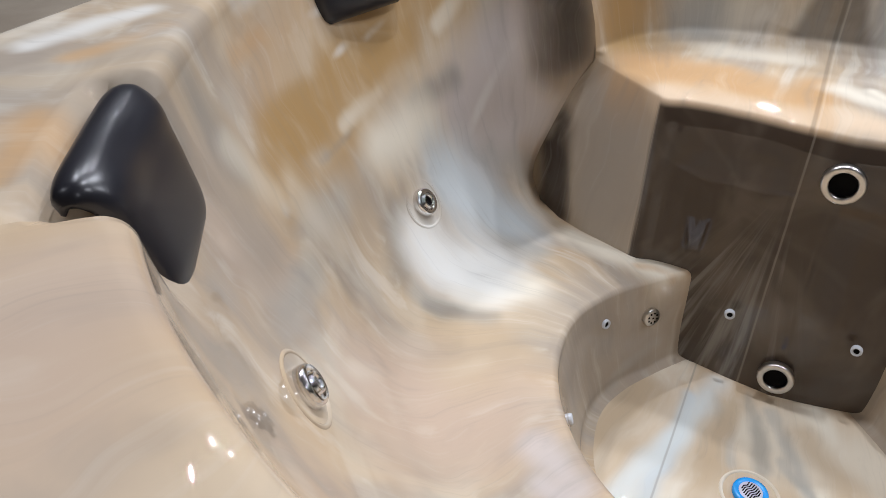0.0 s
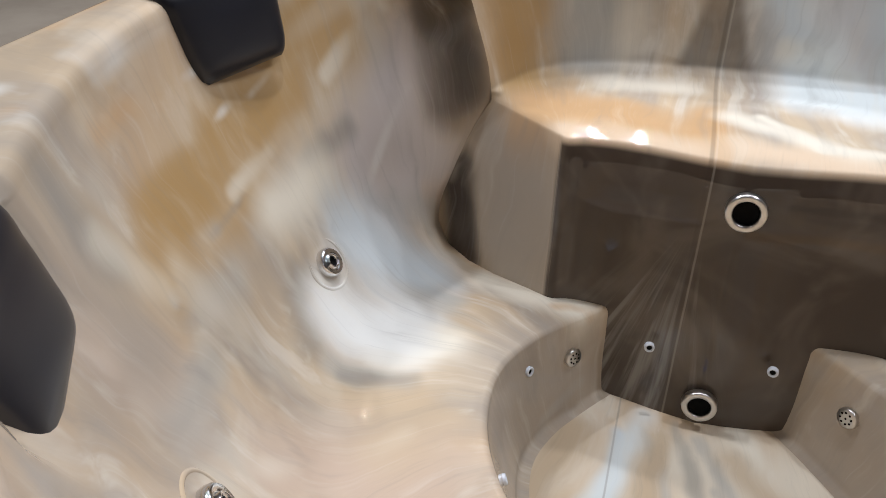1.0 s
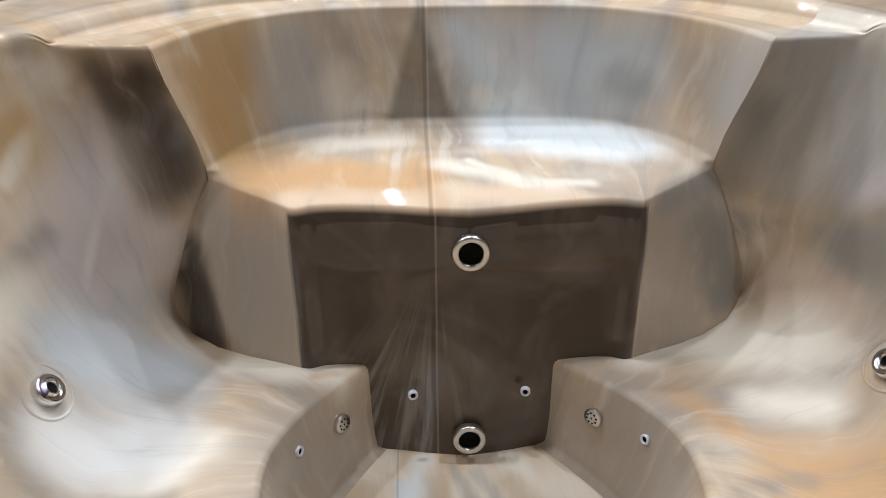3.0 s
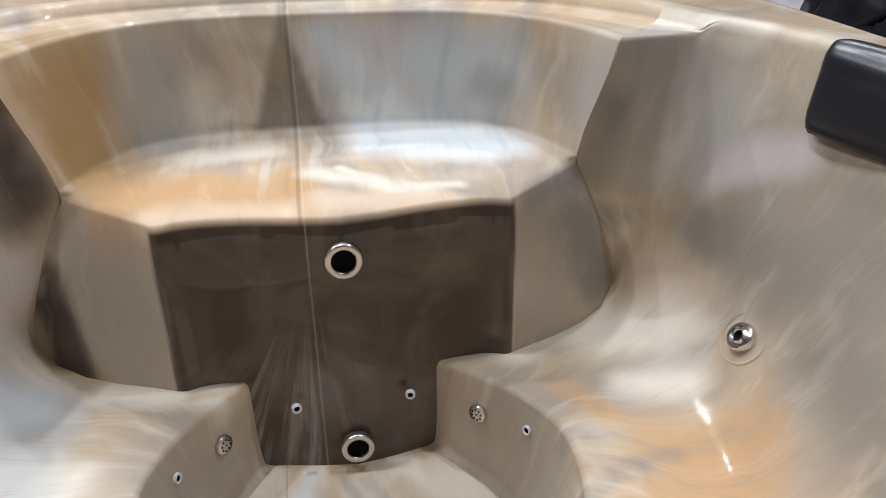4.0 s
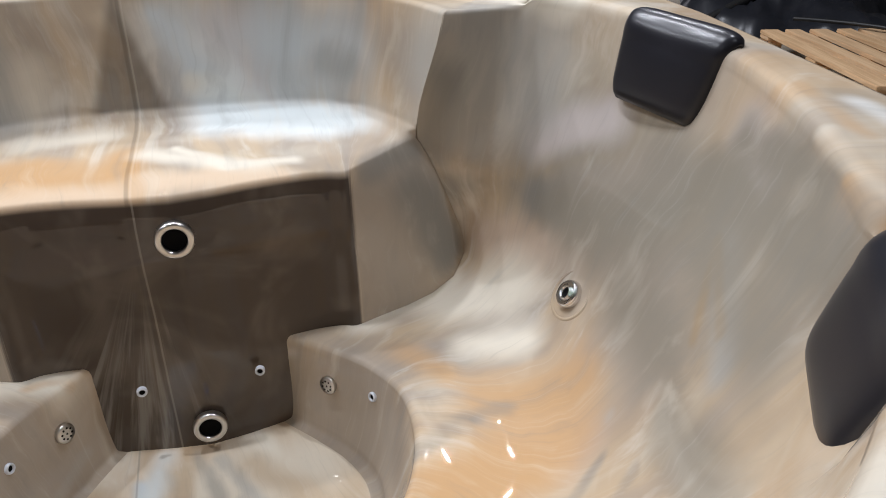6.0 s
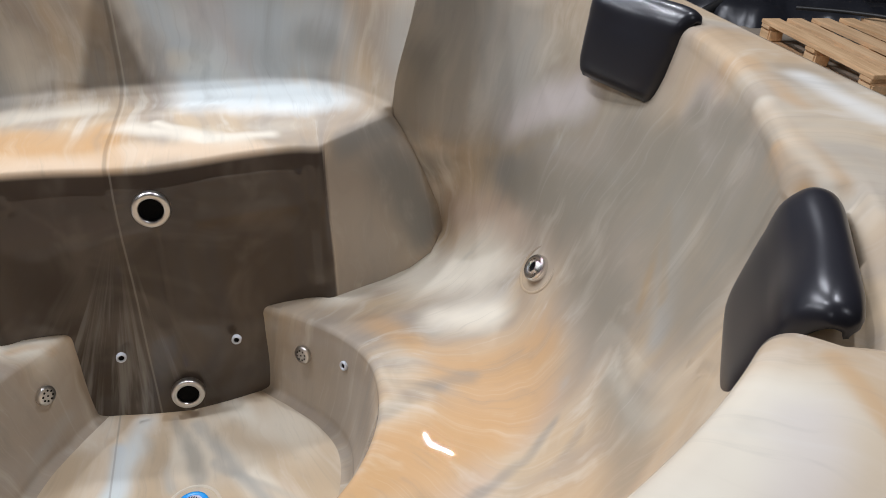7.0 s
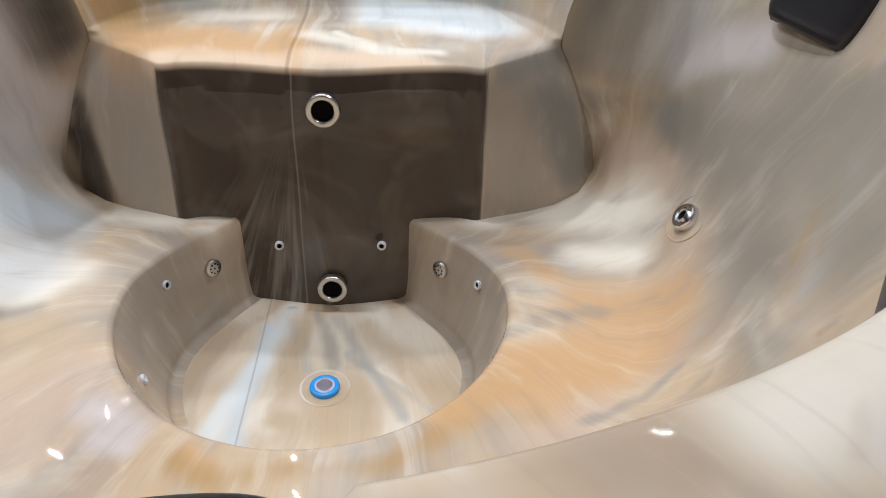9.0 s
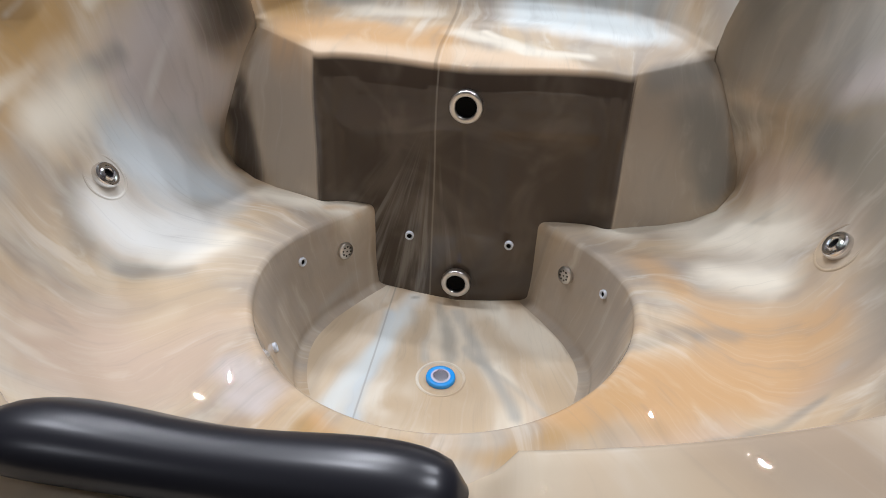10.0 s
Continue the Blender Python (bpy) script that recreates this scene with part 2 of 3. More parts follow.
streak(WELL, (-0.21, 0.30, 0.00), (-0.23, 0.18, 0.00), 0.032, TAN, 0.6)
streak(WELL, (0.01, 0.28, 0.00), (0.18, 0.29, 0.00), 0.080, CREAM, 0.7)
streak(WELL, (-0.10, 0.35, 0.00), (-0.04, 0.19, 0.00), 0.012, GREY, 0.65)
streak(WELL, (0.05, 0.23, 0.00), (0.22, 0.07, 0.00), 0.009, GREY, 0.5)
streak(WELL, (0.13, 0.10, 0.00), (0.04, 0.05, 0.00), 0.041, TAN, 0.5)
streak(WELL, (0.27, 0.21, 0.00), (0.26, 0.12, 0.00), 0.025, TAN, 0.4)
streak(SHELL, (-0.82, 0.56, 0.77), (-0.86, 0.15, 0.67), 0.043, OCHRE, 0.75)
streak(SHELL, (-0.74, 0.63, 0.78), (-0.81, 0.48, 0.66), 0.015, CREAM, 0.6)
streak(SHELL, (-0.84, 0.54, 0.81), (-0.87, 0.41, 0.74), 0.032, OCHRE, 0.7)
streak(SHELL, (-0.82, 0.05, 0.61), (-0.80, -0.10, 0.66), 0.042, OCHRE, 0.7)
streak(SHELL, (-0.70, 0.61, 0.60), (-0.67, 0.61, 0.47), 0.058, LILAC, 0.8)
# Wider stroke of the same painted shading by the left ridge
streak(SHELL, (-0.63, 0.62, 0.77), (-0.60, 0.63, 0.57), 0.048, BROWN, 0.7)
streak(SHELL, (-0.70, 0.52, 0.34), (-0.62, 0.58, 0.24), 0.012, SLATE, 0.55)
streak(SHELL, (-0.70, 0.19, 0.31), (-0.56, 0.23, 0.23), 0.060, WHITE, 0.9)
streak(SHELL, (-0.89, -0.03, 0.84), (-0.92, 0.14, 0.84), 0.018, WHITE, 0.8)
streak(SHELL, (-0.98, 0.05, 0.86), (-1.02, 0.25, 0.87), 0.015, ORANGE, 0.75)
streak(SHELL, (-0.88, -0.04, 0.81), (-0.90, 0.11, 0.78), 0.012, SLATE, 0.6)
streak(SHELL, (-0.85, -0.09, 0.79), (-0.89, 0.07, 0.75), 0.019, ORANGE, 0.7)
streak(SHELL, (-0.76, -0.21, 0.68), (-0.76, -0.17, 0.63), 0.053, TAN, 0.6)
streak(SHELL, (-0.74, -0.16, 0.59), (-0.77, -0.05, 0.54), 0.013, BLUE, 0.6)
streak(SHELL, (-0.84, 0.38, 0.66), (-0.77, -0.14, 0.62), 0.047, OCHRE, 0.75)
streak(SHELL, (-0.77, -0.27, 0.80), (-0.75, -0.23, 0.68), 0.031, SLATE, 0.5)
streak(SHELL, (-0.76, -0.11, 0.58), (-0.73, -0.05, 0.46), 0.037, CREAM, 0.45)
streak(SHELL, (-0.76, -0.23, 0.71), (-0.75, -0.17, 0.61), 0.025, CREAM, 0.45)
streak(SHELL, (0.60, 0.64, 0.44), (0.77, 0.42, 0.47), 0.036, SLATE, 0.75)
streak(SHELL, (0.79, 0.34, 0.47), (0.83, 0.13, 0.59), 0.078, SHADED_OLIVE, 0.8)
streak(SHELL, (0.78, 0.11, 0.45), (0.74, -0.06, 0.47), 0.071, SHADED_OLIVE, 0.75)
streak(SHELL, (0.67, 0.62, 0.59), (0.76, 0.58, 0.67), 0.064, GREY, 0.7)
streak(SHELL, (0.67, 0.28, 0.27), (0.56, 0.32, 0.23), 0.043, CREAM, 0.85)
streak(SHELL, (0.36, -0.06, 0.24), (0.29, -0.14, 0.24), 0.023, OCHRE, 0.6)
streak(SHELL, (0.64, -0.12, 0.33), (0.47, -0.16, 0.24), 0.011, SLATE, 0.55)
streak(SHELL, (0.69, -0.17, 0.47), (0.58, -0.40, 0.56), 0.043, SHADED_OLIVE, 0.75)
streak(SHELL, (0.83, -0.20, 0.83), (0.77, -0.33, 0.83), 0.016, ORANGE, 0.8)
streak(SHELL, (0.77, 0.44, 0.47), (0.84, 0.12, 0.62), 0.035, SHADED_OLIVE, 0.6)
streak(SHELL, (-0.14, -0.24, 0.24), (-0.08, -0.26, 0.24), 0.020, OCHRE, 0.85)
streak(SHELL, (0.16, -0.24, 0.24), (0.24, -0.19, 0.24), 0.024, OCHRE, 0.75)
streak(SHELL, (0.29, -0.12, 0.24), (0.42, -0.01, 0.23), 0.030, ORANGE, 0.8)
streak(SHELL, (0.38, 0.02, 0.23), (0.43, 0.11, 0.23), 0.011, SLATE, 0.5)
streak(SHELL, (-0.29, -0.18, 0.24), (-0.23, -0.21, 0.24), 0.019, LILAC, 0.6)
# More painted shade low in the left crease
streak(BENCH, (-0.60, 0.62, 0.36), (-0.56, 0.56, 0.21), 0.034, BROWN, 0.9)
streak(BENCH, (-0.39, 0.65, 0.58), (-0.17, 0.56, 0.58), 0.067, ORANGE, 0.8)
streak(BENCH, (-0.09, 0.49, 0.56), (-0.07, 0.60, 0.58), 0.022, ORANGE, 0.8)
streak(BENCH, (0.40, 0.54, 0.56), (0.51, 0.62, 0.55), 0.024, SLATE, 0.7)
# Right crease again, its shade painted in slate
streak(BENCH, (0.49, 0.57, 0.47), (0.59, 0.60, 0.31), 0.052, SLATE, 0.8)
streak(BENCH, (0.01, 0.96, 0.79), (0.10, 0.93, 0.62), 0.025, BLUE, 0.7)
streak(BENCH, (0.06, 0.93, 0.64), (0.20, 0.91, 0.60), 0.020, CREAM, 0.6)
# More taupe shade painted low on the right bench side
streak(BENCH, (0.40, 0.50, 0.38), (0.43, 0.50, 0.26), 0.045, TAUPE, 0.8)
# Right wall below the rim: olive pigment with shade painted in
streak(SHELL, (0.87, 0.05, 0.70), (0.77, -0.27, 0.77), 0.060, SHADED_OLIVE, 0.85)
streak(SHELL, (0.90, 0.06, 0.79), (0.82, -0.19, 0.82), 0.035, SHADED_OLIVE, 0.8)
streak(SHELL, (0.82, -0.01, 0.63), (0.72, -0.27, 0.66), 0.051, SHADED_OLIVE, 0.7)
streak(SHELL, (0.88, -0.12, 0.85), (0.79, -0.34, 0.84), 0.014, CREAM, 0.8)
streak(SHELL, (0.82, -0.23, 0.84), (0.77, -0.34, 0.83), 0.010, ORANGE, 0.85)
streak(SHELL, (0.87, -0.23, 0.84), (0.84, -0.35, 0.84), 0.009, ORANGE, 0.9)
streak(SHELL, (0.87, 0.20, 0.68), (0.87, 0.04, 0.71), 0.051, SHADED_OLIVE, 0.6)
streak(SHELL, (-0.72, 0.64, 0.80), (-0.84, 0.22, 0.60), 0.016, OCHRE, 0.7)
streak(SHELL, (-0.75, 0.62, 0.76), (-0.87, 0.15, 0.67), 0.009, WHITE, 0.5)
streak(SHELL, (-0.79, 0.62, 0.81), (-0.87, 0.41, 0.73), 0.019, TAN, 0.6)
streak(SHELL, (-0.83, 0.40, 0.64), (-0.82, -0.08, 0.67), 0.021, OCHRE, 0.7)
streak(SHELL, (-0.82, 0.15, 0.55), (-0.75, -0.13, 0.57), 0.009, SLATE, 0.5)
streak(SHELL, (-0.83, 0.33, 0.59), (-0.82, 0.12, 0.57), 0.015, CREAM, 0.6)
streak(SHELL, (-0.80, 0.04, 0.56), (-0.73, -0.20, 0.59), 0.017, GREY, 0.5)
streak(SHELL, (-0.78, -0.03, 0.55), (-0.74, -0.17, 0.58), 0.010, BLUE, 0.6)
streak(SHELL, (-0.80, -0.06, 0.62), (-0.73, -0.26, 0.66), 0.016, TAN, 0.5)
streak(SHELL, (-0.73, -0.14, 0.53), (-0.64, -0.32, 0.55), 0.011, WHITE, 0.5)
streak(SHELL, (-0.71, -0.11, 0.46), (-0.64, -0.26, 0.47), 0.011, GREY, 0.45)
streak(SHELL, (-0.67, 0.62, 0.62), (-0.74, 0.51, 0.44), 0.012, WHITE, 0.4)
streak(SHELL, (-0.68, -0.55, 0.83), (-0.76, -0.44, 0.83), 0.013, ORANGE, 0.65)
streak(SHELL, (-0.89, 0.04, 0.78), (-0.88, 0.20, 0.76), 0.010, WHITE, 0.7)
streak(SHELL, (-0.84, -0.15, 0.83), (-0.90, 0.13, 0.75), 0.007, SLATE, 0.5)
streak(SHELL, (0.24, -0.19, 0.24), (0.42, -0.12, 0.23), 0.021, OCHRE, 0.6)
streak(BENCH, (0.56, 0.64, 0.75), (0.84, 0.51, 0.76), 0.074, GREY, 0.7)
streak(BENCH, (0.15, 0.87, 0.58), (0.37, 0.78, 0.58), 0.079, ICE, 0.95)
streak(BENCH, (-0.01, 0.54, 0.58), (0.22, 0.51, 0.57), 0.038, PEACH, 0.85)
streak(BENCH, (-0.34, 0.53, 0.58), (-0.10, 0.51, 0.57), 0.037, PEACH, 0.8)
streak(BENCH, (-0.37, 0.62, 0.58), (-0.24, 0.66, 0.58), 0.040, ORANGE, 0.7)
streak(BENCH, (0.03, 0.70, 0.58), (0.12, 0.58, 0.58), 0.014, CREAM, 0.8)
streak(BENCH, (0.12, 0.58, 0.58), (0.26, 0.58, 0.58), 0.014, CREAM, 0.8)
streak(WELL, (-0.24, 0.30, 0.0), (-0.27, 0.12, 0.0), 0.035, TAN, 0.8)
streak(WELL, (-0.10, 0.40, 0.0), (-0.20, 0.02, 0.0), 0.022, ICE, 0.7)
streak(WELL, (-0.03, 0.38, 0.0), (0.02, 0.20, 0.0), 0.014, SLATE, 0.5)
streak(WELL, (0.02, 0.36, 0.0), (0.16, 0.05, 0.0), 0.014, GREY, 0.7)
streak(WELL, (0.08, 0.32, 0.0), (0.24, 0.12, 0.0), 0.030, TAN, 0.7)
streak(WELL, (-0.06, 0.34, 0.0), (-0.09, 0.05, 0.0), 0.018, TAN, 0.8)
streak(WELL, (0.10, 0.02, 0.0), (0.02, -0.08, 0.0), 0.035, TAN, 0.6)


def swirl_group():
    """One swirl laid over a base colour, feathered along its edge."""
    tree = bpy.data.node_groups.new("swirl", "ShaderNodeTree")
    for name, kind in (("Place", "Vector"), ("Start", "Vector"), ("Run", "Vector"), ("Unit", "Vector"), ("Stray", "Float"), ("Feather", "Float"), ("Outer", "Float"), ("Inner", "Float"), ("Amount", "Float"), ("Base", "Color"), ("Tint", "Color")):
        tree.interface.new_socket(name, in_out="INPUT", socket_type="NodeSocket" + kind)
    tree.interface.new_socket("Colour", in_out="OUTPUT", socket_type="NodeSocketColor")
    k = Nodes(None, tree)
    given = tree.nodes.new("NodeGroupInput").outputs
    reach = k.vec("SUBTRACT", given["Place"], given["Start"])
    along = k.math("ADD", k.vec("DOT_PRODUCT", reach, given["Unit"]), 0.0, clamp=True)
    back = k.vec("MULTIPLY", k.spread(along), given["Run"])
    edge = k.math("MULTIPLY_ADD", given["Stray"], given["Feather"], k.vec("DISTANCE", reach, back))
    cover = k.math("MULTIPLY", k.ramp(edge, given["Outer"], given["Inner"]), given["Amount"])
    tree.links.new(k.mix(cover, given["Base"], given["Tint"]), tree.nodes.new("NodeGroupOutput").inputs[0])
    return tree


SWIRL = swirl_group()


def marbled_acrylic(name, patches, scale=(5.0, 0.7, 1.0), seams=(), dark=False):
    """Glossy sheet acrylic with silky swirls of cream, tan, grey-blue and brown drawn out along the walls. dark: adds
    the bench's wedge and fan, and paints shade over its front.
    """
    m = material(name, TAN, 0.10, 0.0, 0.0)
    k = Nodes(m)
    pos = k.source("ShaderNodeNewGeometry", "Position")
    uv = k.source("ShaderNodeUVMap", "UV")
    for n in k.t.nodes:
        if n.type == "UVMAP":
            n.uv_map = "flow"
    drift = k.vec("SCALE", k.vec("SUBTRACT", k.noise(pos, 3.2, 2, 0.5, 0.6, True), (0.5, 0.5, 0.5)), scale=0.36)
    place = k.vec("ADD", pos, k.vec("SCALE", drift, scale=0.22))
    flow = k.vec("ADD", k.vec("MULTIPLY", uv, scale), k.vec("SCALE", drift, scale=2.4))
    veil = k.noise(flow, 1.0, 3, 0.5, 0.3)
    silk = k.noise(flow, 2.6, 4, 0.55, 0.1)
    thread = k.noise(k.vec("MULTIPLY", flow, (6.0, 0.7, 1.0)), 3.0, 4, 0.6, 0.0)
    mist = k.noise(place, 4.0, 3, 0.5, 1.2)
    colour = k.mix(k.ramp(veil, 0.40, 0.66), TAN, TAUPE if name != "marbled_acrylic_floor" else CREAM)
    colour = k.mix(k.math("MULTIPLY", k.ramp(mist, 0.45, 0.65), 0.3), colour, CREAM)
    warm = k.ramp(k.noise(k.vec("ADD", flow, (7.3, 2.1, 0.0)), 0.9, 3, 0.5, 0.4), 0.46, 0.66)
    colour = k.mix(k.math("MULTIPLY", warm, 0.3), colour, ORANGE)
    colour = k.mix(k.math("MULTIPLY", k.ramp(silk, 0.53, 0.70), 0.20), colour, WHITE)
    stray = k.math("MULTIPLY_ADD", k.math("SUBTRACT", silk, 0.5), 1.1, k.math("MULTIPLY", k.math("SUBTRACT", veil, 0.5), 1.0))
    for i, (a, b, radius, tint, amount) in enumerate(patches):
        if i % 5 == 4:  # later swirls ride a little on the earlier ones
            place = k.vec("ADD", place, k.vec("SCALE", colour, scale=0.002))
        run = Vector(b) - Vector(a)
        n = k.t.nodes.new("ShaderNodeGroup")
        n.node_tree = SWIRL
        for socket, value in (("Place", place), ("Stray", stray), ("Base", colour)):
            k.t.links.new(value, n.inputs[socket])
        n.inputs["Start"].default_value, n.inputs["Run"].default_value = a, run
        n.inputs["Unit"].default_value = run / max(1e-4, run.length_squared)
        n.inputs["Feather"].default_value = radius * 0.85 + 0.004
        n.inputs["Outer"].default_value, n.inputs["Inner"].default_value = radius * 1.95, radius * 0.2
        n.inputs["Amount"].default_value, n.inputs["Tint"].default_value = min(0.97, amount * 1.12), (*tint, 1)
        colour = n.outputs[0]
    colour = k.mix(k.math("MULTIPLY", k.ramp(silk, 0.52, 0.76), 0.20), colour, CREAM)
    colour = k.mix(k.math("MULTIPLY", k.ramp(silk, 0.47, 0.26), 0.24), colour, SLATE)
    colour = k.mix(k.math("MULTIPLY", k.ramp(thread, 0.54, 0.76), 0.08), colour, WHITE)
    colour = k.mix(k.math("MULTIPLY", k.ramp(thread, 0.46, 0.26), 0.16), colour, SLATE)
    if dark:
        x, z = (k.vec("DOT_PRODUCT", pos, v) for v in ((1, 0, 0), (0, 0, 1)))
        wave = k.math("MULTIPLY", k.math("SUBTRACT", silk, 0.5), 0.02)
        # The bench front's shade, painted on as brown with a wavering edge
        front_shade = k.math("MULTIPLY", k.ramp(k.math("ADD", k.math("ABSOLUTE", x), wave), 0.354, 0.342), k.math("MULTIPLY", k.ramp(z, 0.566, 0.552), k.ramp(k.vec("DOT_PRODUCT", pos, (0, 1, 0)), 0.60, 0.56)))
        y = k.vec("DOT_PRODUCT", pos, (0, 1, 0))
        turn = k.math("ARCTAN2", k.math("ADD", x, 0.065), k.math("SUBTRACT", 0.50, z))
        ray = k.source("ShaderNodeCombineXYZ", "Vector")
        k.put(ray.node.inputs[0], k.math("MULTIPLY", turn, 9.0))
        k.put(ray.node.inputs[1], k.math("MULTIPLY", z, 1.5))
        fan = k.math("MULTIPLY", k.ramp(k.noise(ray, 1.6, 4, 0.6, 0.3), 0.46, 0.68), k.ramp(z, 0.46, 0.12))
        fan = k.math("MULTIPLY", fan, k.ramp(k.math("ABSOLUTE", k.math("ADD", turn, 0.22)), 0.55, 0.12))
        wedge = k.ramp(k.math("SUBTRACT", k.math("ABSOLUTE", k.math("ADD", x, 0.085)), k.math("MULTIPLY", k.math("SUBTRACT", 0.87, z), 0.30)), 0.012, -0.02)
        wedge = k.math("MULTIPLY", wedge, k.math("MULTIPLY", k.ramp(z, 0.585, 0.60), k.ramp(y, 0.87, 0.89)))
        wedge = k.math("MULTIPLY", wedge, k.math("MULTIPLY_ADD", silk, 0.8, 0.25, clamp=True))
        colour = k.mix(k.math("MULTIPLY", wedge, 0.78), colour, BROWN)
        colour = k.mix(k.math("MULTIPLY", front_shade, 0.97), colour, BROWN)
        colour = k.mix(k.math("MULTIPLY", k.ramp(mist, 0.45, 0.70), k.math("MULTIPLY", front_shade, 0.16)), colour, TAUPE)
        colour = k.mix(k.math("MULTIPLY", fan, 0.42), colour, GREY)
    for x, width, tint, amount in seams:
        away = k.math("ABSOLUTE", k.math("SUBTRACT", k.math("MULTIPLY_ADD", k.math("SUBTRACT", mist, 0.5), 0.003, k.vec("DOT_PRODUCT", pos, (1, 0, 0))), x))
        colour = k.mix(k.math("MULTIPLY", k.ramp(away, width, width * 0.3), amount), colour, tint)
    k.put(k.bsdf.inputs["Base Color"], colour)
    k.put(k.bsdf.inputs["Roughness"], k.math("MULTIPLY_ADD", k.noise(pos, 9, 3), 0.02, 0.0))
    k.bump(k.math("ADD", k.noise(pos, 6, 2), k.math("MULTIPLY", k.noise(pos, 45, 2), 0.04)), 0.07, 0.006)
    return m


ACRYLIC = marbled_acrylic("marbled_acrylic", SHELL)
# The cream line paints the crease's thin highlight, beside its brown line
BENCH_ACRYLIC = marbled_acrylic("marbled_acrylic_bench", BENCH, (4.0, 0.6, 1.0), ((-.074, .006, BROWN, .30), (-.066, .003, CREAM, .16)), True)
FLOOR_ACRYLIC = marbled_acrylic("marbled_acrylic_floor", WELL, (9.0, 0.8, 1.0), ((-.155, .003, SLATE, .45),))
PILLOW = material("black_pillow_foam", (0.016, 0.016, 0.021), 0.30)
CHROME = material("chrome", (0.75, 0.75, 0.76), 0.12, 1.0)
STEEL = material("brushed_steel", (0.62, 0.60, 0.57), 0.28, 1.0)
# Flat black caps and strips stand in for the darkness inside openings
BLACK = material("opening_shade", (0.004, 0.004, 0.004), 0.6)
BLACK.node_tree.nodes["Principled BSDF"].inputs["Specular IOR Level"].default_value = 0.05
CONCRETE = material("concrete_floor", (0.30, 0.25, 0.20), 0.6)
floor_nodes = Nodes(CONCRETE)
spot = floor_nodes.source("ShaderNodeNewGeometry", "Position")
stain = floor_nodes.noise(spot, 1.3, 5, 0.6)
floor_nodes.put(floor_nodes.bsdf.inputs["Base Color"], floor_nodes.mix(floor_nodes.ramp(stain, 0.35, 0.65), (0.33, 0.28, 0.22), (0.26, 0.215, 0.165)))
floor_nodes.bump(floor_nodes.noise(spot, 60, 4), 0.2, 0.002)
PLASTER = material("grey_hall_paint", (0.22, 0.21, 0.2), 0.8)


# ---- building helpers ----
def part(name, bm, mat, parent=None, label="", smooth=True):
    """Links a bmesh as one mesh object, under parent if one is given."""
    bmesh.ops.recalc_face_normals(bm, faces=bm.faces) if smooth != "keep" else None
    me = bpy.data.meshes.new(name)
    bm.to_mesh(me)
    bm.free()
    for p in me.polygons:
        p.use_smooth = bool(smooth)
    me.materials.append(mat)
    ob = new(name, me)
    if parent:
        ob.parent = parent
    if label:
        ob["label"] = label
    return ob


def spline(keys, n, ends=None):
    """n + 1 points along a smooth curve through the keys (rows of numbers)."""
    p = np.array(keys, float)
    a, b = (2 * p[0] - p[1], 2 * p[-1] - p[-2]) if ends is None else ends
    p = np.vstack([a, p, b])
    out = []
    for s in np.linspace(0, len(keys) - 1, n + 1):
        i = min(int(s), len(keys) - 2)
        t, (p0, p1, p2, p3) = s - i, p[i:i + 4]
        h0, h1, h2 = (max(1e-5, float(np.linalg.norm(v))) for v in (p1 - p0, p2 - p1, p3 - p2))
        m1 = ((p1 - p0) * h1 / h0 + (p2 - p1) * h0 / h1) * h1 / (h0 + h1)
        m2 = ((p2 - p1) * h2 / h1 + (p3 - p2) * h1 / h2) * h1 / (h1 + h2)
        out.append((2 * t**3 - 3 * t**2 + 1) * p1 + (t**3 - 2 * t**2 + t) * m1 + (3 * t**2 - 2 * t**3) * p2 + (t**3 - t**2) * m2)
    return np.array(out)


def sheet(bm, grid, uv_layer, u_scale=1.0):
    """Quads over a grid of points (columns x rows x 3), with flow coordinates: metres across and along."""
    cols, rows = grid.shape[:2]
    vs = [[bm.verts.new(p) for p in col] for col in grid]
    along = np.concatenate([np.zeros((cols, 1)), np.cumsum(np.linalg.norm(np.diff(grid, axis=1), axis=2), axis=1)], axis=1)
    mid = grid[:, rows // 2]
    across = np.concatenate([[0], np.cumsum(np.linalg.norm(np.diff(mid, axis=0), axis=1))]) * u_scale
    for i in range(cols - 1):
        for j in range(rows - 1):
            f = bm.faces.new((vs[i][j], vs[i + 1][j], vs[i + 1][j + 1], vs[i][j + 1]))
            for loop, (a, b) in zip(f.loops, ((i, j), (i + 1, j), (i + 1, j + 1), (i, j + 1))):
                loop[uv_layer].uv = (across[a], along[a, b])


# ---- the tub's shell ----
# Outlines over the right half, from the middle of the front round to the ridge beside the bench: x, y
MIDDLE = np.array((0.0, 0.10))
RIM = [(0, -.715), (.305, -.662), (.572, -.520), (.79, -.245), (.915, .12), (.885, .43), (.785, .63), (.578, .622)]
BACK = [(0, -.63), (.27, -.575), (.52, -.43), (.70, -.18), (.805, .16), (.79, .42), (.70, .595), (.532, .650)]
WAIST = [(0, -.55), (.25, -.505), (.47, -.36), (.65, -.14), (.745, .18), (.735, .42), (.68, .585), (.612, .645)]
SEAT = [(0, -.45), (.22, -.41), (.42, -.28), (.59, -.09), (.655, .18), (.65, .42), (.645, .565), (.64, .655)]
LIP = [(r * math.sin(radians(a)), 0.17 - r * math.cos(radians(a))) for a, r in ((0, .392), (26, .388), (52, .382), (78, .380), (96, .376), (112, .358), (130, .341), (152, .352))]
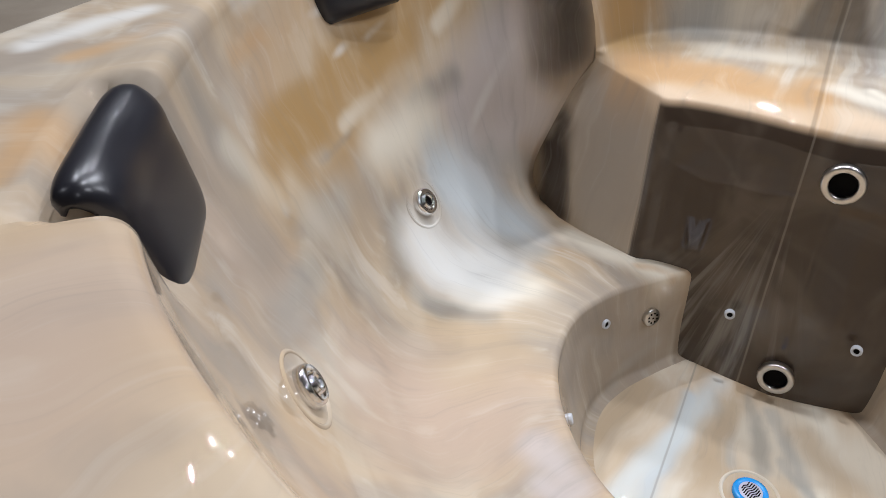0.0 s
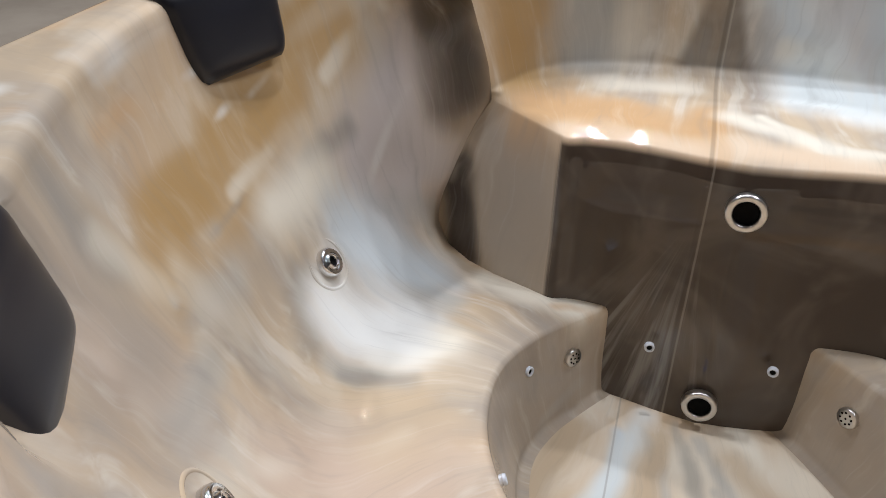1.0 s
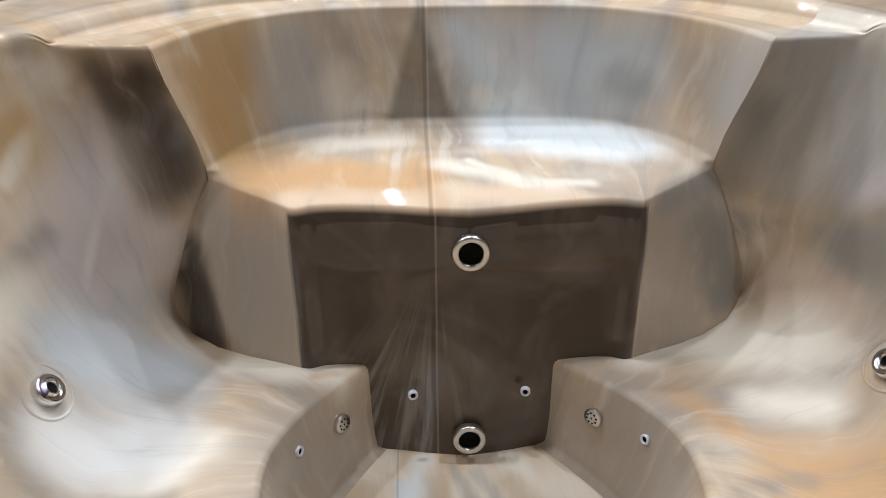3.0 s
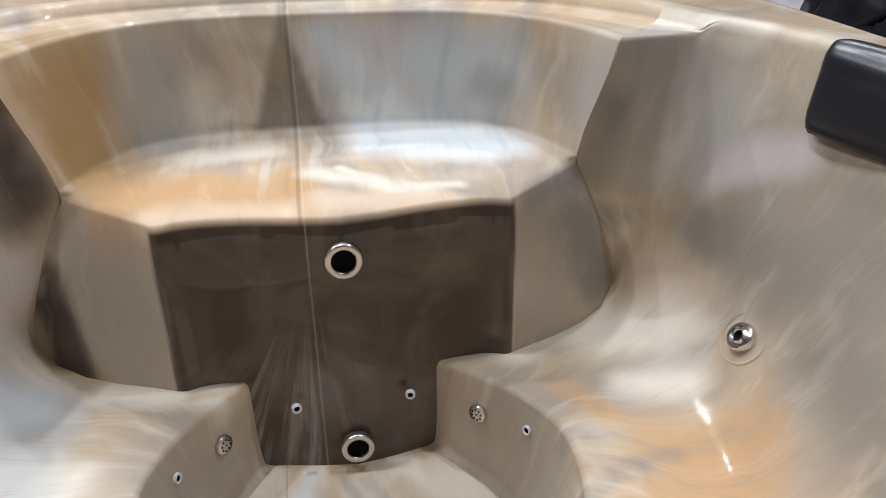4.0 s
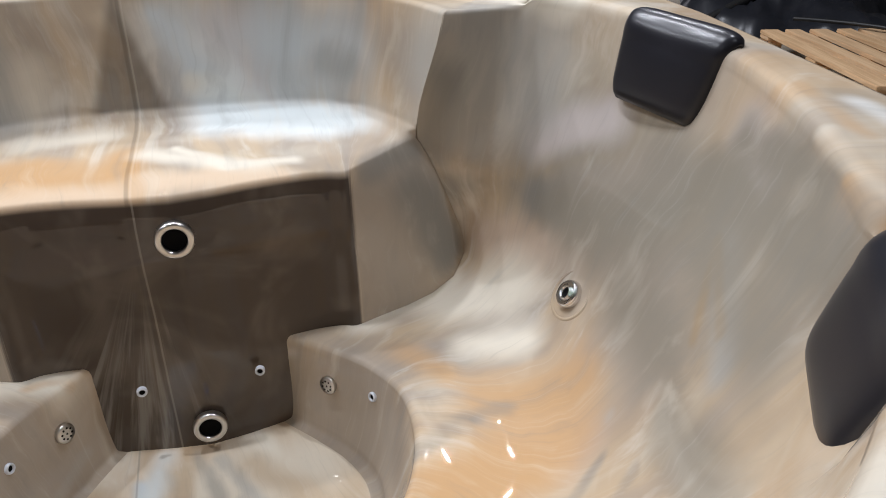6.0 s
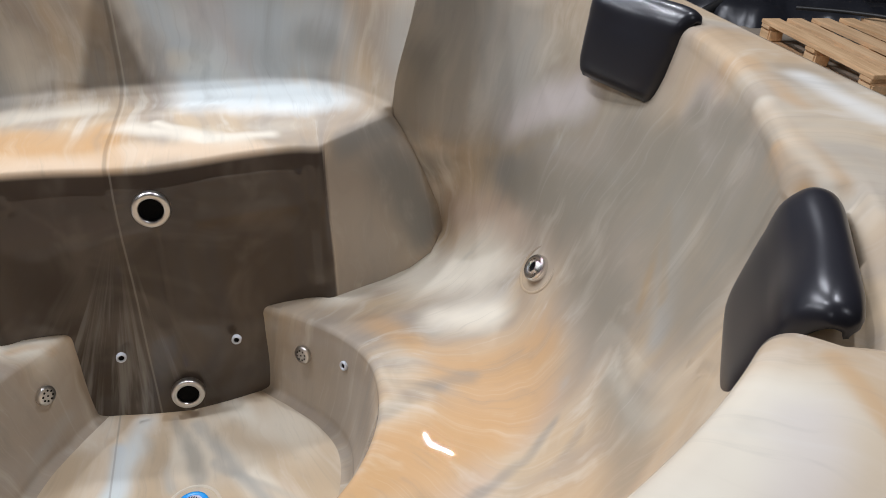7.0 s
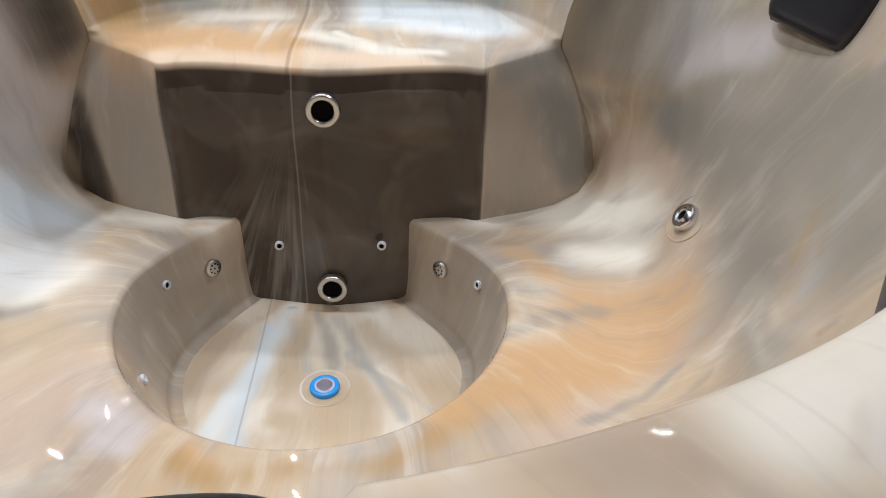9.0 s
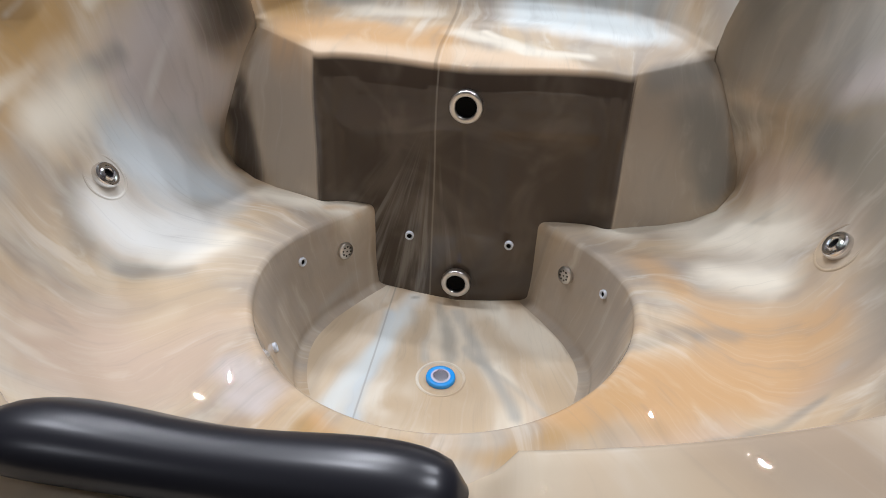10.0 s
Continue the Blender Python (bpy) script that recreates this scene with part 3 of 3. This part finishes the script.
RIM_Z, DECK_Z, LEDGE_Z, OUT_X, OUT_Y, OUT_MID, SKIRT_Z = 0.853, 0.876, 0.845, 1.052, 1.05, 0.075, -0.05


def outer(p, k=1.0):
    """The point of the tub's outer edge (a rounded square) on the way from the middle through p."""
    d = np.array(p) - MIDDLE
    lo, hi = 0.0, 5.0
    for _ in range(40):
        s = (lo + hi) / 2
        q = MIDDLE + d * s
        lo, hi = (s, hi) if abs(q[0] / OUT_X) ** 7 + abs((q[1] - OUT_MID) / OUT_Y) ** 7 < k else (lo, s)
    return MIDDLE + d * lo


def dip(y):
    """The rim is let down a little towards the front to fit the camera's view."""
    return -.062 * min(1.0, max(0.0, (.35 - y) / 1.1))


def ledge_radius(p):
    """How far from the middle the ledge behind the bench meets the upper rim."""
    a = math.degrees(math.atan2(p[1] - MIDDLE[1], abs(p[0] - MIDDLE[0])))
    return float(np.interp(a, (34, 45, 58, 71, 90), (.945, .99, 1.015, .985, .965)))


def rim_points(p, ledge=0.0):
    """The rim from its inner edge over the crest and the deck to the outer edge and down the skirt. ledge: 1 where a lower ledge lies inside it."""
    p = np.array(p)
    d = (p - MIDDLE) / np.linalg.norm(p - MIDDLE)
    e, h = outer(p), dip(p[1])
    z0 = RIM_Z * (1 - ledge) + (LEDGE_Z - .012) * ledge + h
    q = MIDDLE + d * max(np.linalg.norm(p - MIDDLE) + .012, ledge_radius(p)) if ledge > .02 else p + d * .012
    top = DECK_Z + h
    low = LEDGE_Z * ledge + (RIM_Z + .01) * (1 - ledge) + h
    step = [(*p, z0 - .008), (*(p + d * .005), z0 + .006), (*(p * .75 + q * .25 + d * .003), low), (*(p * .25 + q * .75), low + .002), (*(q - d * .004), low + .006), (*(q + d * .004), low * .5 + top * .5), (*(q + d * .018), top - .004), (*(q + d * .04), top)]
    smooth = [(*(p + d * a), RIM_Z + h + b) for a, b in ((0, -.010), (.002, .002), (.0045, .009), (.008, .0145), (.013, .0185), (.020, .0212), (.032, .0226), (.055, .023))]
    rows = [tuple(np.array(a) * ledge + np.array(b) * (1 - ledge)) for a, b in zip(step, smooth)]
    last, edge = np.array(rows[-1]), np.array((*(e - d * .03), top - .004))
    rows += [tuple(last + (edge - last) * s) for s in (.2, .4, .6, .8)]
    return rows + [tuple(edge), (*(e - d * .006), top - .016), (*e, top - .05), (*(e - d * .01), SKIRT_Z)]


def mirrored(keys, n):
    half = spline(keys, n, ((-keys[1][0], keys[1][1]), 2 * np.array(keys[-1]) - np.array(keys[-2])))
    left = half[:0:-1] * np.array((-1, 1))
    return np.vstack([left, half])


# Headrests: x, y on the rim, degrees of the inner side, height, width
HEADRESTS = [(.915, .283, 192, .858, .254), (-.915, .283, -12, .858, .254), (.681, -.447, 143, .812, .242), (-.681, -.447, 37, .812, .242), (0, -.738, 90, .796, .254)]


def step_in(v, edge, soft):
    s = min(1.0, max(0.0, (edge - v) / soft + .5))
    return s * s * (3 - 2 * s)


def pocket(q):
    """Lowers a point of the rim into the moulded pocket that holds a headrest."""
    x, y, z = q
    if z < .70 or y > 0:
        return q
    for hx, hy, inward, height, width in HEADRESTS:
        dx, dy = x - hx, y - hy
        if dx * dx + dy * dy > .09:
            continue
        a = radians(inward)
        out, along = -dx * math.cos(a) - dy * math.sin(a), dy * math.cos(a) - dx * math.sin(a)
        w = step_in(abs(along), width / 2 + .014, .016) * step_in(out, .044, .014)
        low = DECK_Z + dip(y) - .026
        z = z - w * max(0.0, z - low)
        back = .014 * step_in(abs(along), width / 2 + .010, .018) * step_in(abs(z - height + .06), .085, .04) * step_in(out, .03, .02)
        x, y = x - math.cos(a) * back, y - math.sin(a) * back
    return (x, y, z)


def basin_grid(n=190, steps=6):
    rim, back, waist, seat, lip = (mirrored(k, n) for k in (RIM, BACK, WAIST, SEAT, LIP))
    grid = []
    for i in range(2 * n + 1):
        a = abs(i - n) / n
        lip_z = .245 - .03 * a
        d = (lip[i] - np.array((0, .17)))
        d = d / np.linalg.norm(d)
        if i < n:
            lip[i] = lip[i] + d * .028 * a ** 4
        back_z = .555 + .6 * dip(back[i][1]) - .03 * math.sin(math.pi * a)
        foot = lip[i] - d * (.066 - .042 * a * a)
        soft = 1 - .9 * a
        round_foot = 1 - .5 * a
        keys = [(*(foot - d * .06), .002), (*(foot - d * (.008 + .02 * round_foot)), .003), (*(foot - d * (.002 + .006 * round_foot)), .005 + .007 * round_foot), (*foot, .012 + .023 * round_foot), (*(foot * .8 + lip[i] * .2 - d * .001), .03 + .035 * round_foot), (*(foot * .12 + lip[i] * .88 - d * .004), lip_z - .03 - .02 * soft), (*(lip[i] - d * .004), lip_z - .008 - .018 * soft), (*(lip[i] - d * .001), lip_z - .004 - .006 * soft), (*(lip[i] + d * (.003 + .006 * soft)), lip_z - .001), (*(lip[i] + d * (.010 + .02 * soft)), lip_z), (*seat[i], .262), (*waist[i], .36), (*back[i], back_z)]
        keys += [tuple(v) for v in rim_points(rim[i], min(1.0, max(0.0, (a - .845) / .03)))]
        grid.append([pocket(q) for q in spline(keys, steps * (len(keys) - 1))])
    return np.array(grid)


# The raised bench at the back: outlines from side to side
BENCH_Z = 0.572


def bench_front_y(x):
    return .392 + .036 * min(1.0, math.sqrt(x * x + .0006) / .2)


def bench_grid(n=60, steps=6):
    front = [(.528, .645), (.44, .575), (.352, .5075), (.346, .5028), (.338, .4998)] + [(x, bench_front_y(x) + .13 * .565 + .008) for x in (.30, .18, .08, 0)]
    behind = [(.528, .645), (.505, .715), (.47, .785), (.43, .838), (.36, .882), (.28, .906), (.19, .915), (.09, .919), (0, .92)]
    top = [(.58, .62), (.555, .70), (.52, .775), (.475, .84), (.40, .905), (.31, .95), (.21, .968), (.1, .974), (0, .975)]
    make = lambda k: (lambda h: np.vstack([h[:-1] * np.array((-1, 1)), h[::-1]]))(spline(k, n, None))
    front, behind, top = make(front), make(behind), make(top)
    grid = []
    for i in range(len(front)):
        f, b, t = front[i], behind[i], top[i]
        d = b - f
        size = np.linalg.norm(d) + 1e-6
        d = d / size
        r = min(.016, size * .3)
        side = min(1.0, max(0.0, (abs(f[0]) - .345) / .183))
        drop = np.array((-math.copysign(.25 * side, f[0]), .13 * BENCH_Z - .044 * side))
        keys = [(*(f - drop), -.002), (*(f - drop * .5), BENCH_Z * .5), (*(f - drop * .03), BENCH_Z - .016), (*(f + d * r * .3), BENCH_Z - .004), (*(f + d * r), BENCH_Z), (*((f + b) / 2), BENCH_Z + .006), (*(b - d * r * 1.4), BENCH_Z + .014), (*(b - d * r * .3), BENCH_Z + .021), (*(b + (t - b) * .06), BENCH_Z + .04), (*(b + (t - b) * .5), (BENCH_Z + RIM_Z) / 2)]
        keys += [tuple(v) for v in rim_points(t, 1.0)]
        grid.append(spline(keys, steps * (len(keys) - 1)))
    return np.array(grid)


tub = tagged(new("hot_tub"), "empty hot tub of glossy marbled cream, tan and grey acrylic", "hot tub")
bm = bmesh.new()
sheet(bm, basin_grid(), bm.loops.layers.uv.new("flow"))
part("basin", bm, ACRYLIC, tub, "moulded acrylic seats and rim")
bm = bmesh.new()
sheet(bm, bench_grid(), bm.loops.layers.uv.new("flow"), 1.6)
part("bench", bm, BENCH_ACRYLIC, tub, "raised moulded bench, its front painted dark brown for shade")
bm = bmesh.new()
grid = np.array([[(.355 * r * math.sin(a), .165 + .355 * r * math.cos(a), .002) for r in (0, .25, .5, .75, 1.0)] for a in np.linspace(0, 2 * math.pi, 73)])
sheet(bm, grid, bm.loops.layers.uv.new("flow"))
for f in bm.faces:
    for loop in f.loops:
        x, y, z = loop.vert.co
        loop[bm.loops.layers.uv["flow"]].uv = ((x + .1) / (1.0 + .9 * (.45 - y)), y)
part("footwell_floor", bm, FLOOR_ACRYLIC, tub)

# ---- surroundings ----
GROUND_Z = -0.06


def slab(name, x0, y0, z0, x1, y1, z1, mat, label, kind="structure", category=""):
    bm = bmesh.new()
    bmesh.ops.create_cube(bm, size=1)
    bmesh.ops.transform(bm, verts=bm.verts, matrix=Matrix.LocRotScale(((x0 + x1) / 2, (y0 + y1) / 2, (z0 + z1) / 2), None, (x1 - x0, y1 - y0, z1 - z0)))
    return tagged(part(name, bm, mat, None, "", False), label, category, "", kind)


slab("floor", -9, -9, GROUND_Z - .2, 9, 9, GROUND_Z, CONCRETE, "brown concrete hall floor", "structure", "floor")
# Unseen ceiling and walls, added dark to keep bounced light down
slab("ceiling", -9, -9, 4.2, 9, 9, 4.4, PLASTER, "unseen grey hall ceiling, dim to limit bounced light", "structure", "ceiling")
for name, box in (("wall_north", (-9, 9, 9, 9.2)), ("wall_south", (-9, -9.2, 9, -9)), ("wall_east", (9, -9, 9.2, 9)), ("wall_west", (-9.2, -9, -9, 9))):
    slab(name, box[0], box[1], GROUND_Z, box[2], box[3], 4.2, PLASTER, "unseen grey hall wall, dim to limit bounced light", "structure", "wall")

# ---- pillows ----
def pillow(at, inward, z, width=0.254, name="pillow"):
    """A padded headrest that hangs over the rim: at: x, y of the rim; inward: degrees of its inner side."""
    section = spline([(-.016, .004), (-.013, .011), (-.004, .014), (.010, .005), (.021, -.03), (.033, -.08), (.047, -.132)], 40)
    bm = bmesh.new()
    n, w = len(section), 32
    sides = []
    for side in (1, 0):
        g = []
        for i in range(w + 1):
            s = 2 * i / w - 1
            col = []
            for j in range(n):
                v = j / (n - 1)
                narrow = 1 - .30 * max(0, v - .35) ** 1.3
                corner = min(1, max(0, 1 - v) / .13)
                half = width / 2 * narrow * (1 - .16 * (1 - math.sqrt(max(0, 1 - (1 - corner) ** 2))))
                q, r = section[min(j + 1, n - 1)], section[max(j - 1, 0)]
                tx, tz = q[0] - r[0], q[1] - r[1]
                length = math.hypot(tx, tz)
                nx, nz = -tz / length, tx / length
                edge = (1 - abs(s) ** 6) ** .5 * (1 - abs(2 * v - 1) ** 8) ** .5
                dish = .006 * math.exp(-((s / .5) ** 2 + ((v - .5) / .16) ** 2))
                depth = (.018 * edge - dish) if side else -.004
                a, b = section[j]
                col.append((s * half, -(a + -nx * -depth * 1.0), b + nz * depth))
            g.append([bm.verts.new(p) for p in col])
        sides.append(g)
    for g in sides:
        for i in range(w):
            for j in range(n - 1):
                bm.faces.new((g[i][j], g[i + 1][j], g[i + 1][j + 1], g[i][j + 1]))
    f, b = sides
    ring = [(i, 0) for i in range(w)] + [(w, j) for j in range(n - 1)] + [(i, n - 1) for i in range(w, 0, -1)] + [(0, j) for j in range(n - 1, 0, -1)]
    for (i, j), (k, l) in zip(ring, ring[1:] + ring[:1]):
        bm.faces.new((f[i][j], f[k][l], b[k][l], b[i][j]))
    ob = part(name, bm, PILLOW)
    ob.matrix_world = pose(at[0], at[1], z, 0, 0, inward + 90)
    return tagged(ob, "black moulded foam headrest pillow hung over the tub's rim", "pillow", "headrest pillows")


for x, y, inward, height, width in HEADRESTS:
    pillow((x, y), inward, height, width)


# ---- fittings ----
def lathe(bm, profile, n=32):
    """Turns a profile of (radius, height) round the z axis."""
    rings = [[bm.verts.new((r * math.cos(2 * math.pi * i / n), r * math.sin(2 * math.pi * i / n), h)) for i in range(n)] for r, h in profile]
    for a, b in zip(rings, rings[1:]):
        for i in range(n):
            bm.faces.new((a[i], a[(i + 1) % n], b[(i + 1) % n], b[i]))
    return rings


def cap(bm, ring):
    bm.faces.new(ring)


def turned(name, profile, mat, parent, label="", n=32, close=True):
    bm = bmesh.new()
    rings = lathe(bm, profile, n)
    if close:
        cap(bm, rings[-1])
    ob = part(name, bm, mat, parent, label)
    return ob


def facing(at, normal, spin=0):
    """A pose at a point whose z axis is the normal."""
    q = Vector(normal).normalized().to_track_quat("Z", "Y")
    return Matrix.Translation(at) @ q.to_matrix().to_4x4() @ pose(0, 0, 0, 0, 0, spin)


WHITE_PLASTIC = material("white_plastic", (0.62, 0.65, 0.70), 0.25)
BLUE_RING = material("blue_plastic", (0.008, 0.30, 0.80), 0.25, 0.0, 0.4)
PALE = material("pale_grating", (0.55, 0.56, 0.66), 0.35)


def suction(at, normal, r):
    ob = turned("suction_fitting", [(r, -.004), (r, .007), (r * .97, .011), (r * .9, .013), (r * .70, .0125), (r * .645, .011), (r * .63, .006), (r * .62, -.03)], STEEL, tub, "polished steel flange round a black opening", 48, False)
    ob.matrix_world = facing(at, normal)
    hole = turned("bore", [(r * .628, .0035), (r * .60, .002), (r * .56, .001)], BLACK, ob, "black opening")


def injector(at, normal, r=.0105):
    ob = turned("air_injector", [(r, -.004), (r, .004), (r * .9, .006), (r * .66, .006), (r * .56, .004), (r * .5, .002)], WHITE_PLASTIC, tub, "small pale ringed air injector", 24, False)
    ob.matrix_world = facing(at, normal)
    turned("bore", [(r * .56, .003), (r * .3, .002), (r * .15, .0015)], BLACK, ob, "dark opening", 20)


def grille(at, normal, r=.0205, spin=0):
    ob = turned("suction_grille", [(r * .9, -.004), (r, .004), (r * .99, .008), (r * .93, .0105), (r * .5, .0112), (r * .05, .0115)], STEEL, tub, "round steel grille with small holes")
    ob.matrix_world = facing(at, normal, spin)
    spots = [(0, 0)] + [(r * .55 * math.cos(a), r * .55 * math.sin(a)) for a in np.linspace(0, 2 * math.pi, 9)[:-1]]
    for x, y in spots:
        hole = turned("hole", [(.0022, -.003), (.0022, .0006), (.0015, .0008)], BLACK, ob, "", 10)
        hole.location = (x, y, .0113)


def jet(at, normal):
    ob = turned("water_jet", [(.030, -.006), (.030, .008), (.0285, .014), (.025, .018), (.0185, .014), (.0155, .013), (.0145, .020), (.012, .0205), (.010, .016), (.0095, .008)], CHROME, tub, "chrome water jet with a dark nozzle", 40, False)
    ob.matrix_world = facing(at, normal)
    turned("nozzle", [(.0102, .0145), (.006, .012), (.003, .011)], BLACK, ob, "dark nozzle opening", 20)
    turned("recess", [(.060, -.006), (.0565, .002), (.053, .0042), (.0495, .0025), (.046, -.006)], ACRYLIC, ob, "round moulded rim of the jet recess", 48, False)


from mathutils.bvhtree import BVHTree

basin = next(o for o in tub.children if o.name == "basin")
TREE = BVHTree.FromPolygons([v.co for v in basin.data.vertices], [p.vertices for p in basin.data.polygons])


def on_basin(x, y, z):
    """The nearest point of the basin and its normal on the inner side."""
    at, normal, _, _ = TREE.find_nearest((x, y, z))
    inward = Vector((-at.x, .1 - at.y, .9 - at.z))
    return at, normal if normal.dot(inward) > 0 else -normal


suction((0, .453, .492), (0, -1, .13), .0365)
suction((0, .398, .062), (0, -1, .13), .0355)
for side in (-1, 1):
    injector((side * .118, .418, .170), (side * -.15, -1, .13))
    injector(*on_basin(side * .330, .274, .166))
    grille(*on_basin(side * .257, .370, .138), spin=20 * side)
    jet(*on_basin(side * .752, .250, .350))
jet(*on_basin(-.577, -.396, .465))
injector(*on_basin(-.375, .03, .10))

drain = turned("drain_light", [(.031, -.002), (.032, .008), (.031, .012), (.029, .0135), (.024, .0135), (.0215, .0125), (.0195, .0115)], BLUE_RING, tub, "bright blue plastic ring round the floor drain", 48, False)
drain.matrix_world = pose(.003, .13, -.002)
turned("recess", [(.056, .001), (.0535, .0055), (.051, .0065), (.0485, .0055), (.046, .001)], FLOOR_ACRYLIC, drain, "shallow moulded ring in the floor", 48, False)
plate = turned("grating", [(.0222, .010), (.021, .0125), (.0195, .0135), (.005, .0140)], PALE, drain, "pale slotted drain grating", 40)
for i in range(-3, 4):
    bm = bmesh.new()
    half = .016 * math.sqrt(1 - (i / 4.2) ** 2)
    pts = [(i * .0044 + .0012 * math.sin(t * 5), half * t) for t in np.linspace(-1, 1, 13)]
    for h in (.0146, .0138):
        a = [[bm.verts.new((x + w, y, h)) for w in (-.0011, .0011)] for x, y in pts]
        for p, q in zip(a, a[1:]):
            bm.faces.new((p[0], p[1], q[1], q[0]))
    part("slot", bm, BLACK, drain).matrix_world = pose(.003, .13, -.002, 0, 0, -35)


# ---- outside the tub ----
def wood():
    m = material("pallet_pine", (0.62, 0.40, 0.22), 0.6)
    k = Nodes(m)
    pos = k.source("ShaderNodeTexCoord", "Object")
    rnd = k.source("ShaderNodeObjectInfo", "Random")
    grain = k.noise(k.vec("MULTIPLY", pos, (40, 3, 40)), 1.0, 5, 0.6, 0.6)
    c = k.mix(k.ramp(grain, .35, .7), (0.70, 0.46, 0.25), (0.52, 0.31, 0.15))
    c = k.mix(k.math("MULTIPLY", rnd, .35), c, (0.66, 0.5, 0.34))
    k.put(k.bsdf.inputs["Base Color"], c)
    k.bump(grain, .25, .002)
    return m


PINE = wood()


def board(name, size, at, parent, mat=None, turn=0):
    bm = bmesh.new()
    bmesh.ops.create_cube(bm, size=1)
    bmesh.ops.scale(bm, vec=size, verts=bm.verts)
    bmesh.ops.bevel(bm, geom=list(bm.edges), offset=min(size) * .12, segments=2, affect="EDGES")
    ob = part(name, bm, mat or PINE, parent, "", False)
    ob.matrix_local = pose(*at, 0, 0, turn)
    return ob


def pallet():
    top = tagged(new("pallet"), "pale pine pallet lying on the hall floor", "pallet", "wooden pallets")
    for x, width in ((-.34, .12), (-.18, .10), (0, .12), (.18, .10), (.34, .12)):
        board("top_board", (width, 1.2, .024), (x, 0, .132), top)
    for y in (-.54, 0, .54):
        board("stringer", (.8, .10, .022), (0, y, .108), top)
        for x in (-.345, 0, .345):
            board("block", (.10, .12, .078), (x, y, .058), top)
    for x in (-.345, 0, .345):
        board("bottom_board", (.10, 1.2, .02), (x, 0, .010), top)
    return top


TARP = material("black_plastic_sheet", (0.015, 0.016, 0.02), 0.35)
SHEETING = material("white_wrapping", (0.70, 0.66, 0.68), 0.5)
RUBBER = material("black_rubber", (0.012, 0.012, 0.012), 0.5)


def heap(name, at, size, mat, seed, label, category):
    """A crumpled heap of sheeting."""
    bm = bmesh.new()
    n = 36
    g = []
    for i in range(n + 1):
        row = []
        for j in range(n + 1):
            u, v = 2 * i / n - 1, 2 * j / n - 1
            h = max(0.0, (1 - u * u) * (1 - v * v)) ** .5
            c = noise.noise((u * 2.2 + seed, v * 2.2, 0)) + .6 * abs(noise.noise((u * 6, v * 6 + seed, 1)))
            row.append(bm.verts.new((u * size[0] * (1 + .15 * c), v * size[1] * (1 + .15 * c), max(0.0, size[2] * h * (.7 + .6 * c)))))
        g.append(row)
    for i in range(n):
        for j in range(n):
            bm.faces.new((g[i][j], g[i + 1][j], g[i + 1][j + 1], g[i][j + 1]))
    ob = part(name, bm, mat)
    ob.matrix_world = pose(at[0], at[1], GROUND_Z + .001, 0, 0, seed * 37)
    return tagged(ob, label, category)


def hose(points, radius, label):
    curve = bpy.data.curves.new("hose", "CURVE")
    curve.dimensions, curve.bevel_depth, curve.bevel_resolution = "3D", radius, 3
    sp = curve.splines.new("NURBS")
    sp.points.add(len(points) - 1)
    for q, c in zip(sp.points, points):
        q.co = (*c, 1)
    sp.use_endpoint_u, sp.order_u = True, 4
    curve.materials.append(RUBBER)
    return tagged(new("hose", curve), label, "hose")


first = pallet()
first.matrix_world = pose(3.79, 2.38, GROUND_Z, 0, 0, -11.2)
copy_thing(first, pose(4.66, 2.42, GROUND_Z, 0, 0, -8))
copy_thing(first, pose(3.60, 1.05, GROUND_Z, 0, 0, -9))
heap("plastic_sheet", (4.6, 4.1), (1.1, .75, .38), TARP, 1.3, "crumpled black plastic sheeting on the hall floor", "plastic sheet")
heap("plastic_sheet", (6.1, 4.0), (1.1, .8, .45), TARP, 2.7, "heaped black plastic bags on the hall floor", "plastic sheet")
heap("wrapping", (4.2, 5.5), (1.0, .8, .35), SHEETING, 4.1, "crumpled white wrapping sheet on the hall floor", "wrapping")
hose([(3.9, 3.2, .10), (4.2, 2.9, .12), (4.35, 2.5, .12), (4.3, 2.1, .12), (4.5, 1.7, .12), (4.9, 1.5, .11)], .014, "black rubber hose lying over the pallets")
hose([(3.4, 3.6, GROUND_Z + .03), (4.2, 3.75, .25), (5.0, 4.0, .42), (5.8, 4.3, .45)], .035, "thick black hose lying on dark sheeting")
